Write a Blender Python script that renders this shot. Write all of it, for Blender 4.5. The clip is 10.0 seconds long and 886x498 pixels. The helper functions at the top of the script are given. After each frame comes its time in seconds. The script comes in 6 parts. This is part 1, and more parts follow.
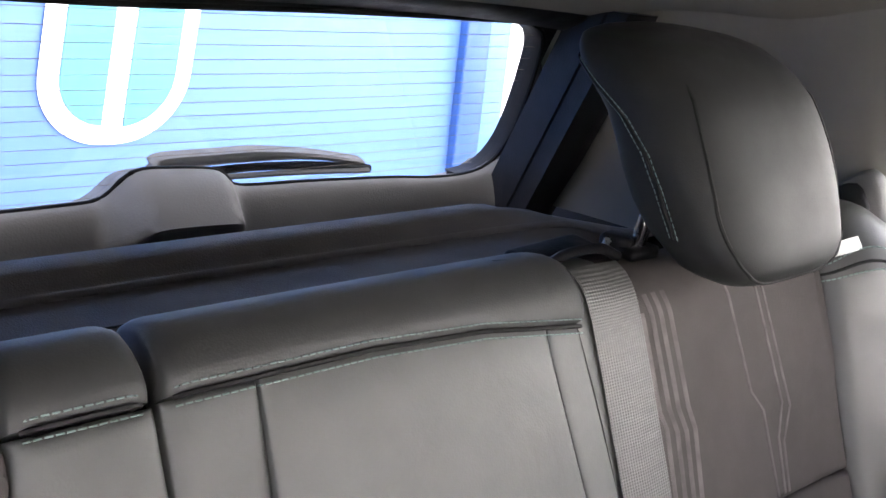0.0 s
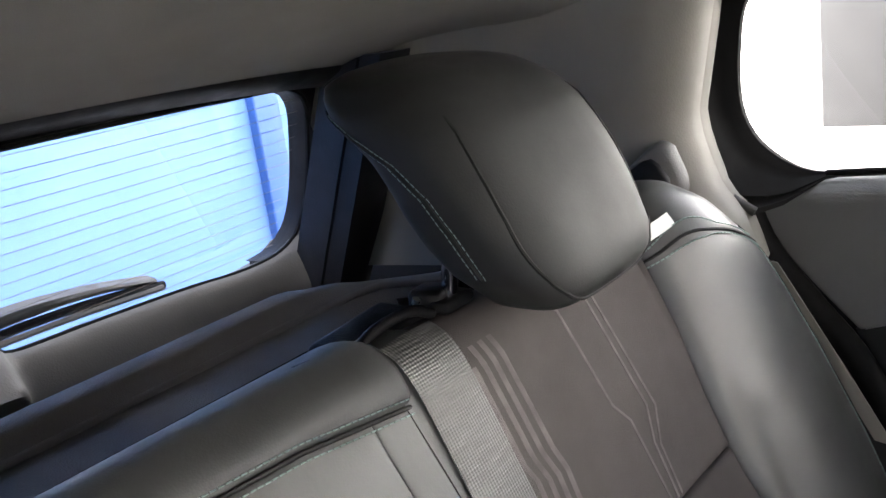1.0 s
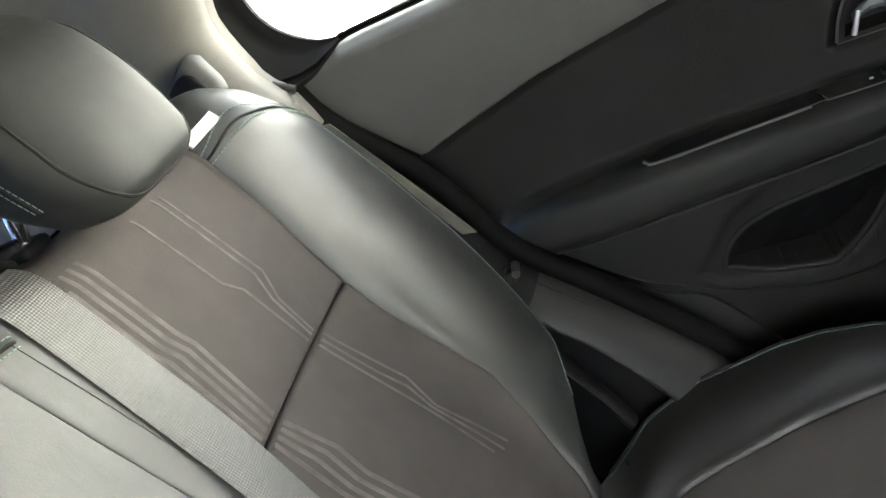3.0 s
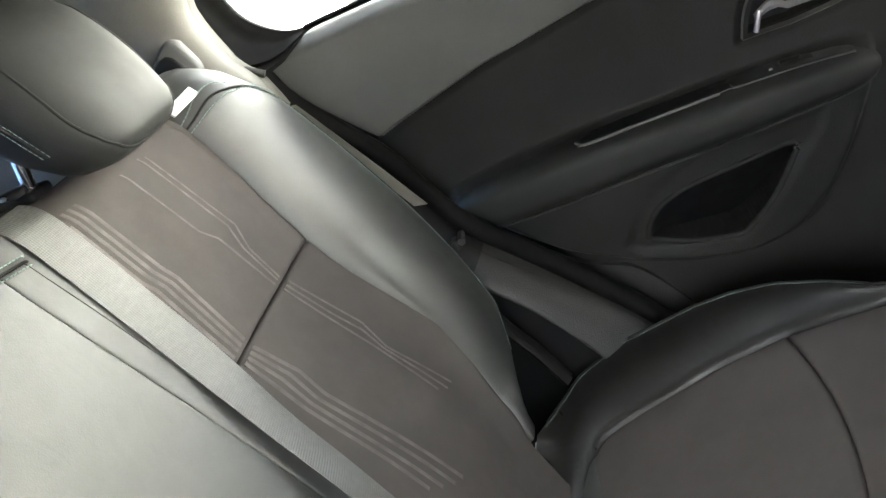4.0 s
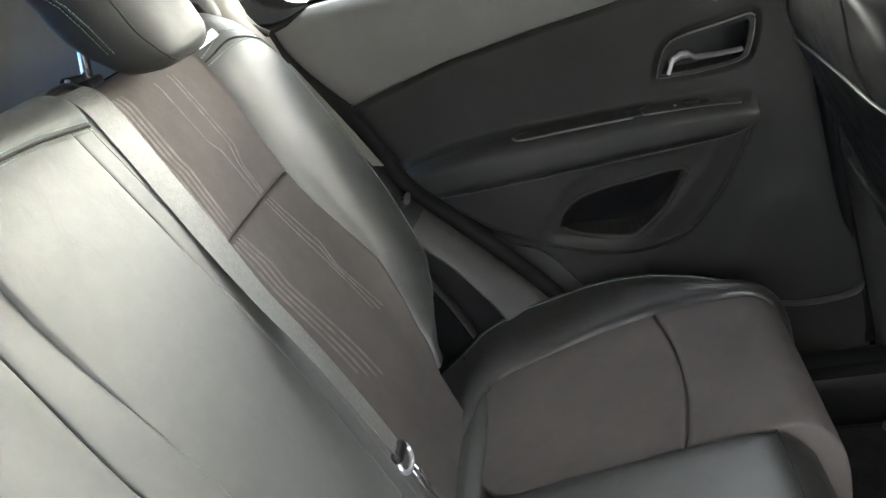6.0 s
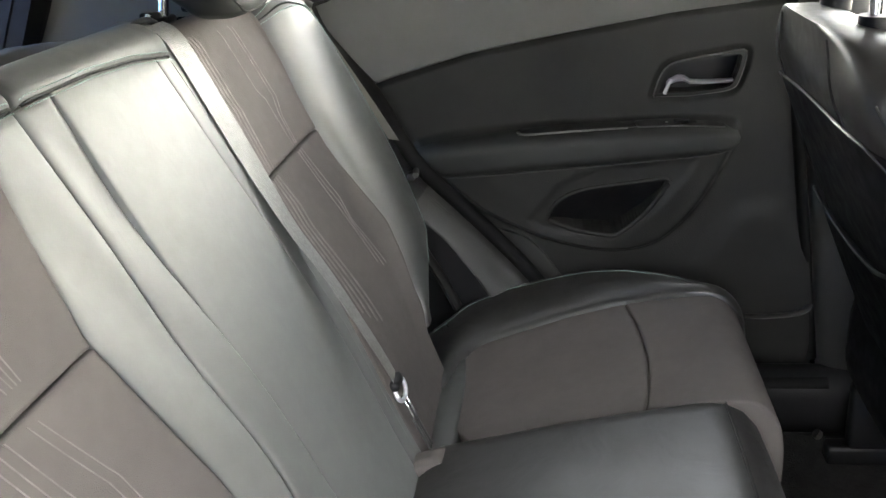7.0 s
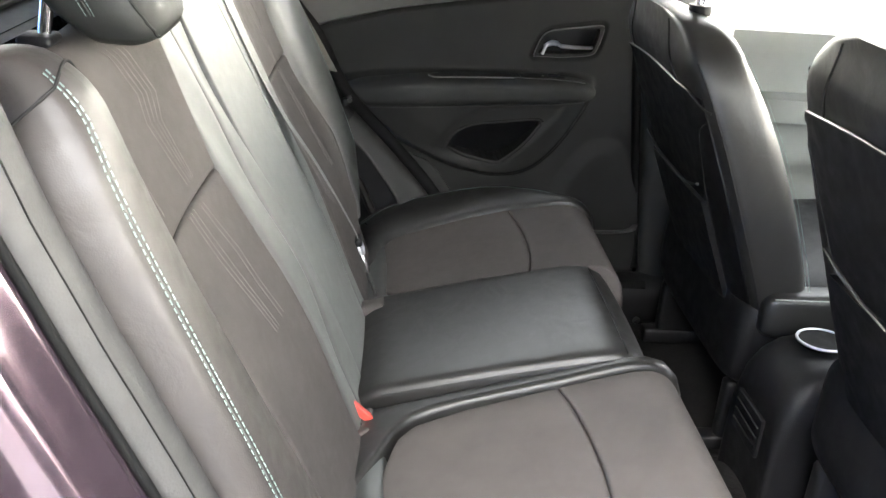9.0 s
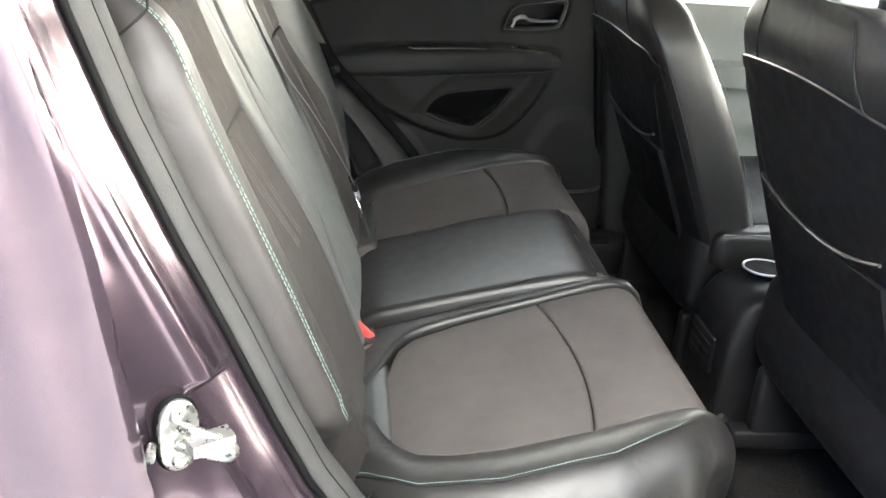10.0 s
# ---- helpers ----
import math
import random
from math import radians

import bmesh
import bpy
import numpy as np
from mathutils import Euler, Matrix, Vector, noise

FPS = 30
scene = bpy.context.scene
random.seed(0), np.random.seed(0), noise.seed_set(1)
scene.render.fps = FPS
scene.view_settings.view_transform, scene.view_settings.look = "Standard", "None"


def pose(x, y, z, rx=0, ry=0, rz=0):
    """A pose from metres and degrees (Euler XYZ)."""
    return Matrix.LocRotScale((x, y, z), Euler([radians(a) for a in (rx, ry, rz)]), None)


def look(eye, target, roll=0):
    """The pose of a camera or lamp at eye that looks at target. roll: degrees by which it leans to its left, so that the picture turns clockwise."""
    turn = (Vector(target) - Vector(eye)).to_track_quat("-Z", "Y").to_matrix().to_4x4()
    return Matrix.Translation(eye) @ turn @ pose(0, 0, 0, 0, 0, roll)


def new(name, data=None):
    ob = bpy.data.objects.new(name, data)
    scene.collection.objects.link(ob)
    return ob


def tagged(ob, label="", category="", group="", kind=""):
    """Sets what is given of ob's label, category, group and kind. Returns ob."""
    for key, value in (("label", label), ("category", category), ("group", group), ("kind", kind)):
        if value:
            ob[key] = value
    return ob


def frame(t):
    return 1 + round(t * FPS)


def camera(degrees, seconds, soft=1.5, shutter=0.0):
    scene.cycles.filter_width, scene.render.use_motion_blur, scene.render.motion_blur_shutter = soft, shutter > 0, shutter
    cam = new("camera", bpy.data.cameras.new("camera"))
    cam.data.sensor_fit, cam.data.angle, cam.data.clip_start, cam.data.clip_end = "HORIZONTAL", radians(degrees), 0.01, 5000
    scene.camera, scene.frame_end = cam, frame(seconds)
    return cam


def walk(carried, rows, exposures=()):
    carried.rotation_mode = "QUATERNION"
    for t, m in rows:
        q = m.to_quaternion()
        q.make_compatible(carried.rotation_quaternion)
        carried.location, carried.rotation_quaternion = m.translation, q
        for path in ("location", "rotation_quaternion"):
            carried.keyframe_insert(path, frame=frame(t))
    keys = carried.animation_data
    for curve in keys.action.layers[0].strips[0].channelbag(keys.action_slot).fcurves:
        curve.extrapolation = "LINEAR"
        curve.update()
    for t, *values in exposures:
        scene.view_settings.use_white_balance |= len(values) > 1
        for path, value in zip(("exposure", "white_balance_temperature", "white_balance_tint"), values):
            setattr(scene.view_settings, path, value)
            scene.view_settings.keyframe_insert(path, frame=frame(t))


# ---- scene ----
cam = camera(51.5, 10.0)
PATH = [
    (0, (-0.276, -0.278, 1.336), (0.983, 1.144, 0.711), 6.3),
    (0.5, (-0.24, -0.26, 1.355), (1.143, 1.054, 0.756), -0.2),
    (1, (-0.197, -0.257, 1.337), (1.301, 0.956, 0.804), -8.1),
    (1.5, (-0.178, -0.265, 1.326), (1.432, 0.783, 0.768), -14.8),
    (2, (-0.181, -0.293, 1.304), (1.503, 0.573, 0.663), -20.6),
    (2.5, (-0.214, -0.327, 1.28), (1.507, 0.398, 0.564), -24.6),
    (3, (-0.263, -0.354, 1.274), (1.475, 0.26, 0.498), -25.4),
    (4.5, (-0.459, -0.394, 1.259), (1.324, 0.102, 0.501), -22.8),
    (5.5, (-0.578, -0.397, 1.276), (1.226, 0.01, 0.514), -16.6),
    (7, (-0.786, -0.34, 1.275), (1.049, -0.087, 0.521), -3.5),
    (7.5, (-0.882, -0.317, 1.29), (0.965, -0.098, 0.553), -0.2),
    (8, (-0.988, -0.277, 1.302), (0.861, -0.18, 0.546), 2.8),
    (8.5, (-1.096, -0.214, 1.311), (0.744, -0.272, 0.53), 4.5),
    (9, (-1.214, -0.176, 1.312), (0.613, -0.323, 0.512), 4.3),
    (9.5, (-1.324, -0.141, 1.292), (0.5, -0.338, 0.496), 4.2),
    (10, (-1.413, -0.12, 1.285), (0.41, -0.35, 0.495), 4.3),
]
walk(cam, [(t, look(eye, target, roll)) for t, eye, target, roll in PATH],
     exposures=[(0.0, 4.05, 6500, 19), (1.0, 3.95, 6550, 16), (1.5, 4.05, 6600, 13), (3.0, 4.75, 6800, 6), (5.0, 4.97, 6800, 6), (8.0, 5.05, 6800, 9), (9.0, 5.03, 6850, 8), (10.0, 4.85, 6900, 6)])

# ---------------------------------------------------------------- light
world = bpy.data.worlds.new("sky")
scene.world = world
world.use_nodes = True
wn = world.node_tree
sky = wn.nodes.new("ShaderNodeTexSky")
sky.sky_type = "NISHITA"
sky.sun_disc = False
sky.sun_elevation, sky.sun_rotation = radians(40), radians(-35.5)
sky.air_density, sky.dust_density = 1.0, 3.0
wn.nodes["Background"].inputs["Strength"].default_value = 0.15
haze = wn.nodes.new("ShaderNodeHueSaturation")
haze.inputs["Saturation"].default_value = 0.22
wn.links.new(sky.outputs[0], haze.inputs["Color"])
wn.links.new(haze.outputs[0], wn.nodes["Background"].inputs["Color"])
sun = new("sun", bpy.data.lights.new("sun", "SUN"))
sun.data.energy, sun.data.angle, sun.data.color = 5.0, radians(1.0), (1.0, 0.96, 0.9)
sun.matrix_world = look((-4.5, 6.3, 6.4), (0.0, 0.0, 0.0))

# ---------------------------------------------------------------- materials


def material(name, base, rough=0.5, metal=0.0, spec=0.5, var=0.15, var_scale=9.0, grain=0.0, grain_scale=600.0,
             wrinkle=0.0, wrinkle_scale=30.0, rough_var=0.08, coat=0.0, sheen=0.0, grain_stretch=(1, 1, 1)):
    """A surface with colour and gloss varying at two scales and a fine relief."""
    m = bpy.data.materials.new(name)
    m.use_nodes = True
    t = m.node_tree
    b = t.nodes["Principled BSDF"]
    b.inputs["Roughness"].default_value = rough
    b.inputs["Metallic"].default_value = metal
    b.inputs["Specular IOR Level"].default_value = spec
    b.inputs["Coat Weight"].default_value = coat
    b.inputs["Coat Roughness"].default_value = 0.08
    b.inputs["Sheen Weight"].default_value = sheen
    b.inputs["Sheen Tint"].default_value = (*[min(1.0, c / max(base)) for c in base], 1)
    co = t.nodes.new("ShaderNodeTexCoord")
    big = t.nodes.new("ShaderNodeTexNoise")
    big.inputs["Scale"].default_value = var_scale
    big.inputs["Detail"].default_value = 6.0
    t.links.new(co.outputs["Object"], big.inputs["Vector"])
    ramp = t.nodes.new("ShaderNodeMapRange")
    ramp.inputs["From Min"].default_value, ramp.inputs["From Max"].default_value = 0.3, 0.7
    ramp.inputs["To Min"].default_value, ramp.inputs["To Max"].default_value = 1.0 - var, 1.0 + var
    t.links.new(big.outputs["Fac"], ramp.inputs["Value"])
    mul = t.nodes.new("ShaderNodeVectorMath")
    mul.operation = "SCALE"
    mul.inputs[0].default_value = base
    t.links.new(ramp.outputs[0], mul.inputs["Scale"])
    t.links.new(mul.outputs[0], b.inputs["Base Color"])
    rr = t.nodes.new("ShaderNodeMapRange")
    rr.inputs["From Min"].default_value, rr.inputs["From Max"].default_value = 0.3, 0.7
    rr.inputs["To Min"].default_value, rr.inputs["To Max"].default_value = max(0.0, rough - rough_var), min(1.0, rough + rough_var)
    fine = t.nodes.new("ShaderNodeTexNoise")
    fine.inputs["Scale"].default_value = var_scale * 5
    fine.inputs["Detail"].default_value = 4.0
    t.links.new(co.outputs["Object"], fine.inputs["Vector"])
    t.links.new(fine.outputs["Fac"], rr.inputs["Value"])
    t.links.new(rr.outputs[0], b.inputs["Roughness"])
    normal = None
    if grain:
        mp = t.nodes.new("ShaderNodeMapping")
        mp.inputs["Scale"].default_value = grain_stretch
        t.links.new(co.outputs["Object"], mp.inputs["Vector"])
        g = t.nodes.new("ShaderNodeTexVoronoi")
        g.inputs["Scale"].default_value = grain_scale
        t.links.new(mp.outputs[0], g.inputs["Vector"])
        bump = t.nodes.new("ShaderNodeBump")
        bump.inputs["Strength"].default_value = grain
        bump.inputs["Distance"].default_value = 0.0006
        t.links.new(g.outputs["Distance"], bump.inputs["Height"])
        normal = bump
    if wrinkle:
        w = t.nodes.new("ShaderNodeTexNoise")
        w.inputs["Scale"].default_value = wrinkle_scale
        w.inputs["Detail"].default_value = 3.0
        w.inputs["Distortion"].default_value = 0.6
        t.links.new(co.outputs["Object"], w.inputs["Vector"])
        bump = t.nodes.new("ShaderNodeBump")
        bump.inputs["Strength"].default_value = wrinkle
        bump.inputs["Distance"].default_value = 0.01
        t.links.new(w.outputs["Fac"], bump.inputs["Height"])
        if normal:
            t.links.new(normal.outputs[0], bump.inputs["Normal"])
        normal = bump
    if normal:
        t.links.new(normal.outputs[0], b.inputs["Normal"])
    return m


def glass_material(name, tint, gloss=0.06):
    """A thin pane: clear, tinted, with a weak mirror."""
    m = bpy.data.materials.new(name)
    m.use_nodes = True
    t = m.node_tree
    t.nodes.clear()
    out = t.nodes.new("ShaderNodeOutputMaterial")
    mix = t.nodes.new("ShaderNodeMixShader")
    clear = t.nodes.new("ShaderNodeBsdfTransparent")
    clear.inputs["Color"].default_value = (*tint, 1)
    shine = t.nodes.new("ShaderNodeBsdfGlossy")
    shine.inputs["Roughness"].default_value = 0.02
    lw = t.nodes.new("ShaderNodeLayerWeight")
    lw.inputs["Blend"].default_value = 0.2
    share = t.nodes.new("ShaderNodeMapRange")
    share.inputs["To Min"].default_value, share.inputs["To Max"].default_value = gloss * 0.5, 0.5
    t.links.new(lw.outputs["Facing"], share.inputs["Value"])
    t.links.new(share.outputs[0], mix.inputs[0])
    t.links.new(clear.outputs[0], mix.inputs[1])
    t.links.new(shine.outputs[0], mix.inputs[2])
    t.links.new(mix.outputs[0], out.inputs["Surface"])
    return m


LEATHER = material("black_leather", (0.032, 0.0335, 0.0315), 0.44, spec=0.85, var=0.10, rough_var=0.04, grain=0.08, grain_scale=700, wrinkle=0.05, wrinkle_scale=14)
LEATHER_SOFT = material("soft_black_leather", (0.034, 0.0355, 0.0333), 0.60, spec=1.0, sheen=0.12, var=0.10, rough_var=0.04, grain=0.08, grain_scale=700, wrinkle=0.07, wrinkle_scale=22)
# the middle panel's leather, darkened for the header's shaded upward face
LEATHER_BAND_DIM = material("dimmed_band_leather", (0.0225, 0.0235, 0.0222), 0.60, spec=0.6, sheen=0.05, var=0.10, rough_var=0.04, grain=0.10, grain_scale=700, wrinkle=0.06, wrinkle_scale=18)
LEATHER_FLANK = material("brown_black_leather", (0.033, 0.0285, 0.0268), 0.50, spec=0.6, var=0.10, rough_var=0.05, grain=0.10, grain_scale=700, wrinkle=0.20, wrinkle_scale=24)
# darker copy of the seat leather: shade on cushions and front seats, in its colour
LEATHER_WARM_DIM = material("dimmed_warm_black_leather", (0.0135, 0.0128, 0.0122), 0.41, spec=0.5, var=0.10, rough_var=0.05, grain=0.08, grain_scale=700, wrinkle=0.15, wrinkle_scale=18)
LEATHER_MATT = material("matt_black_leather", (0.0155, 0.0164, 0.0156), 0.62, spec=0.30, var=0.10, rough_var=0.04, grain=0.08, grain_scale=700, wrinkle=0.025, wrinkle_scale=14)
FABRIC = material("brown_grey_cloth", (0.070, 0.063, 0.0597), 0.85, spec=0.12, sheen=0.0, var=0.10, var_scale=14, grain=0.5, grain_scale=1100, wrinkle=0.06, wrinkle_scale=18)
PATTERN = material("light_pattern_thread", (0.112, 0.103, 0.098), 0.8, spec=0.15, var=0.25, var_scale=60, grain=0.5, grain_scale=1200)
SEAM = material("dark_seam", (0.012, 0.012, 0.012), 0.7, spec=0.2)
STITCH = material("pale_green_thread", (0.18, 0.245, 0.227), 0.65, spec=0.25)
WEBBING = material("grey_webbing", (0.064, 0.064, 0.060), 0.46, spec=0.8, sheen=0.05, var=0.06, var_scale=40, grain=0.15, grain_scale=900)


PLASTIC = material("black_plastic", (0.0170, 0.0172, 0.0166), 0.52, spec=0.11, var=0.10, grain=0.4, grain_scale=500)
PLASTIC_GREY = material("dark_grey_plastic", (0.026, 0.0262, 0.0255), 0.45, spec=0.35, var=0.10, grain=0.4, grain_scale=500)
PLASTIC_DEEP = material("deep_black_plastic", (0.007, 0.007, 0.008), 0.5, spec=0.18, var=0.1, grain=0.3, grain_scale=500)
SOFT_TRIM = material("grey_soft_trim", (0.086, 0.087, 0.084), 0.5, spec=0.35, var=0.08, grain=0.3, grain_scale=600)
PILLAR = material("warm_grey_pillar_trim", (0.152, 0.146, 0.127), 0.55, spec=0.35, var=0.06, grain=0.12, grain_scale=500)
HEADLINER = material("warm_grey_headliner_cloth", (0.146, 0.140, 0.123), 0.9, spec=0.15, var=0.08, var_scale=5, grain=0.5, grain_scale=900)
GATE_TRIM = material("grey_tailgate_trim", (0.085, 0.081, 0.073), 0.6, spec=0.3, var=0.06, grain=0.3, grain_scale=500)
BROWN_THREAD = material("brown_thread", (0.018, 0.013, 0.012), 0.6, spec=0.3)
PALE_TRIM = material("pale_grey_door_trim", (0.20, 0.208, 0.195), 0.55, spec=0.35, var=0.06, grain=0.3, grain_scale=500)
CARPET = material("black_carpet", (0.011, 0.0105, 0.0105), 0.95, spec=0.1, var=0.3, var_scale=40, grain=1.0, grain_scale=300, wrinkle=0.3, wrinkle_scale=120)
COVER = material("dark_cargo_cover", (0.095, 0.089, 0.085), 0.7, spec=0.25, var=0.1, grain=0.5, grain_scale=700)
RUBBER = material("black_rubber", (0.005, 0.005, 0.005), 0.7, spec=0.08, var=0.15)
SEAL_GREY = material("grey_flocked_seal", (0.046, 0.045, 0.0435), 0.7, spec=0.3, var=0.1, grain=0.3, grain_scale=400)
CHROME = material("chrome", (0.75, 0.75, 0.77), 0.12, metal=1.0, var=0.03, rough_var=0.05)
SATIN = material("satin_chrome", (0.58, 0.58, 0.61), 0.34, metal=0.85, var=0.04, rough_var=0.05)
STEEL = material("zinc_steel", (0.48, 0.485, 0.45), 0.30, metal=0.9, var=0.15, var_scale=40)
PAINT = material("purple_metallic_paint", (0.118, 0.083, 0.104), 0.18, metal=0.8, var=0.05, rough_var=0.04, coat=1.0)
RED = material("red_plastic", (0.62, 0.06, 0.045), 0.4, var=0.06)
LABEL = material("white_label", (0.46, 0.46, 0.43), 0.5, var=0.05)
GREY_WALL = material("pale_plaster_wall", (0.74, 0.735, 0.72), 0.85, spec=0.2, var=0.12, var_scale=1.5)
CONCRETE = material("worn_concrete", (0.40, 0.392, 0.376), 0.85, spec=0.2, var=0.12, var_scale=2, grain=0.3, grain_scale=60)
WHITE_WALL = material("white_wall", (0.80, 0.80, 0.78), 0.8, spec=0.2, var=0.05, var_scale=2)
GREY_BOARD = material("grey_board", (0.024, 0.0245, 0.025), 0.7, spec=0.05, var=0.08, var_scale=6)
BLUE_WALL = material("blue_painted_panel", (0.075, 0.165, 0.38), 0.55, var=0.08, var_scale=1.2)
BLUE_DEEP = material("deep_blue_post", (0.024, 0.080, 0.26), 0.5, var=0.06)
BLUE_PALE = material("pale_blue_strip", (0.08, 0.20, 0.36), 0.55, var=0.06)
SIGN_WHITE = material("sign_white", (0.85, 0.86, 0.86), 0.5, var=0.03)
SIGN_CYAN = material("sign_cyan", (0.045, 0.22, 0.27), 0.5, var=0.04)
GLASS = glass_material("window_glass", (0.93, 0.95, 0.94))
GLASS_REAR = glass_material("rear_window_glass", (0.90, 0.93, 0.97))
WIRE = material("defroster_wire", (0.09, 0.07, 0.05), 0.6)



def ribbed(m, lengthwise, across):
    """Woven relief of a strap: ribs along it and finer ones across."""
    t = m.node_tree
    b = t.nodes["Principled BSDF"]
    co = t.nodes.new("ShaderNodeTexCoord")
    last = b.inputs["Normal"].links[0].from_socket
    for direction, period, strength in (("X", lengthwise, 0.22), ("Z", across, 0.42)):
        wave = t.nodes.new("ShaderNodeTexWave")
        wave.bands_direction = direction
        wave.inputs["Scale"].default_value = 0.314 / period
        wave.inputs["Distortion"].default_value = 0.4
        t.links.new(co.outputs["Object"], wave.inputs["Vector"])
        bump = t.nodes.new("ShaderNodeBump")
        bump.inputs["Strength"].default_value = strength
        bump.inputs["Distance"].default_value = 0.0006
        t.links.new(wave.outputs["Fac"], bump.inputs["Height"])
        t.links.new(last, bump.inputs["Normal"])
        last = bump.outputs[0]
    t.links.new(last, b.inputs["Normal"])


ribbed(WEBBING, 0.0024, 0.0018)

# ---------------------------------------------------------------- mesh helpers
ORIGIN = {}


def thing(name, loc, label, category, group="", kind=""):
    e = new(name)
    e.location = loc
    ORIGIN[e.name] = Vector(loc)
    return tagged(e, label, category, group, kind)


def part(name, bm, mat, parent, label="", smooth=True, kind=""):
    me = bpy.data.meshes.new(name)
    origin = ORIGIN[parent.name]
    bmesh.ops.recalc_face_normals(bm, faces=bm.faces)
    bm.transform(Matrix.Translation(-origin))
    bm.to_mesh(me)
    bm.free()
    me.materials.append(mat)
    if smooth:
        me.shade_smooth()
        me.set_sharp_from_angle(angle=radians(50))
    ob = new(name, me)
    ob.parent = parent
    ORIGIN[ob.name] = origin
    return tagged(ob, label, kind=kind)


def solo(name, bm, mat, label, category, kind="", smooth=True):
    """A thing of a single mesh, in world metres."""
    me = bpy.data.meshes.new(name)
    bmesh.ops.recalc_face_normals(bm, faces=bm.faces)
    bm.to_mesh(me)
    bm.free()
    me.materials.append(mat)
    if smooth:
        me.shade_smooth()
        me.set_sharp_from_angle(angle=radians(50))
    ob = new(name, me)
    ORIGIN[ob.name] = Vector((0, 0, 0))
    return tagged(ob, label, category, kind=kind)


def sheet(P, bm=None, loop_u=False, loop_v=False):
    """Quads over a grid of points P[u][v]."""
    bm = bm or bmesh.new()
    P = np.asarray(P, float)
    nu, nv = P.shape[:2]
    vs = [[bm.verts.new(P[i, j]) for j in range(nv)] for i in range(nu)]
    for i in range(nu if loop_u else nu - 1):
        for j in range(nv if loop_v else nv - 1):
            a, b = (i + 1) % nu, (j + 1) % nv
            bm.faces.new((vs[i][j], vs[a][j], vs[a][b], vs[i][b]))
    return bm


def slab(front, back, bm=None):
    """A closed body between two grids of the same size."""
    bm = bm or bmesh.new()
    F, B = np.asarray(front, float), np.asarray(back, float)
    nu, nv = F.shape[:2]
    f = [[bm.verts.new(F[i, j]) for j in range(nv)] for i in range(nu)]
    b = [[bm.verts.new(B[i, j]) for j in range(nv)] for i in range(nu)]
    for i in range(nu - 1):
        for j in range(nv - 1):
            bm.faces.new((f[i][j], f[i + 1][j], f[i + 1][j + 1], f[i][j + 1]))
            bm.faces.new((b[i][j], b[i][j + 1], b[i + 1][j + 1], b[i + 1][j]))
    rim = [(i, 0) for i in range(nu)] + [(nu - 1, j) for j in range(1, nv)] + [(i, nv - 1) for i in range(nu - 2, -1, -1)] + [(0, j) for j in range(nv - 2, 0, -1)]
    for k, (i, j) in enumerate(rim):
        p, q = rim[(k + 1) % len(rim)]
        bm.faces.new((f[i][j], b[i][j], b[p][q], f[p][q]))
    return bm


def rings(R, bm=None, cap=True):
    """A closed skin over rings of points R[k][n], capped at both ends."""
    bm = bm or bmesh.new()
    R = np.asarray(R, float)
    vs = [[bm.verts.new(p) for p in ring] for ring in R]
    n = R.shape[1]
    for a, b in zip(vs, vs[1:]):
        for j in range(n):
            bm.faces.new((a[j], b[j], b[(j + 1) % n], a[(j + 1) % n]))
    if cap:
        bm.faces.new(vs[0][::-1])
        bm.faces.new(vs[-1])
    return bm


def curve(points, n):
    """n points on a smooth curve through the given ones (Catmull-Rom by arc length)."""
    P = np.asarray(points, float)
    if len(P) == 2:
        return np.linspace(P[0], P[1], n)
    Q = np.vstack([2 * P[0] - P[1], P, 2 * P[-1] - P[-2]])
    out = []
    for i in range(1, len(Q) - 2):
        for t in np.linspace(0, 1, 16, endpoint=i == len(Q) - 3):
            a, b, c, d = Q[i - 1:i + 3]
            out.append(0.5 * (2 * b + (c - a) * t + (2 * a - 5 * b + 4 * c - d) * t * t + (3 * b - a - 3 * c + d) * t ** 3))
    out = np.array(out)
    s = np.concatenate([[0], np.cumsum(np.linalg.norm(np.diff(out, axis=0), axis=1))])
    w = np.linspace(0, s[-1], n)
    return np.stack([np.interp(w, s, out[:, k]) for k in range(out.shape[1])], 1)


def tube(points, r, sides=6, bm=None, flat=1.0, up=(0, 0, 1)):
    """A round or flattened cord along points."""
    P = np.asarray(points, float)
    T = np.gradient(P, axis=0)
    T /= np.linalg.norm(T, axis=1)[:, None] + 1e-12
    up = np.broadcast_to(np.asarray(up, float), P.shape)
    side = np.cross(T, up)
    bad = np.linalg.norm(side, axis=1) < 1e-3
    side[bad] = np.cross(T[bad], (1, 0.2, 0))
    side /= np.linalg.norm(side, axis=1)[:, None]
    nor = np.cross(side, T)
    ang = np.linspace(0, 2 * np.pi, sides, endpoint=False)
    R = [[p + r * (np.cos(a) * s + flat * np.sin(a) * m) for a in ang] for p, s, m in zip(P, side, nor)]
    return rings(R, bm)


def dashes(points, length=0.0034, gap=0.0012, r=0.0005, bm=None):
    """Separate stitches along a line."""
    P = np.asarray(points, float)
    s = np.concatenate([[0], np.cumsum(np.linalg.norm(np.diff(P, axis=0), axis=1))])
    bm = bm or bmesh.new()
    w = 0.0
    while w + length < s[-1]:
        seg = np.stack([np.interp([w, w + length / 2, w + length], s, P[:, k]) for k in range(3)], 1)
        tube(seg, r, 5, bm)
        w += length + gap
    return bm


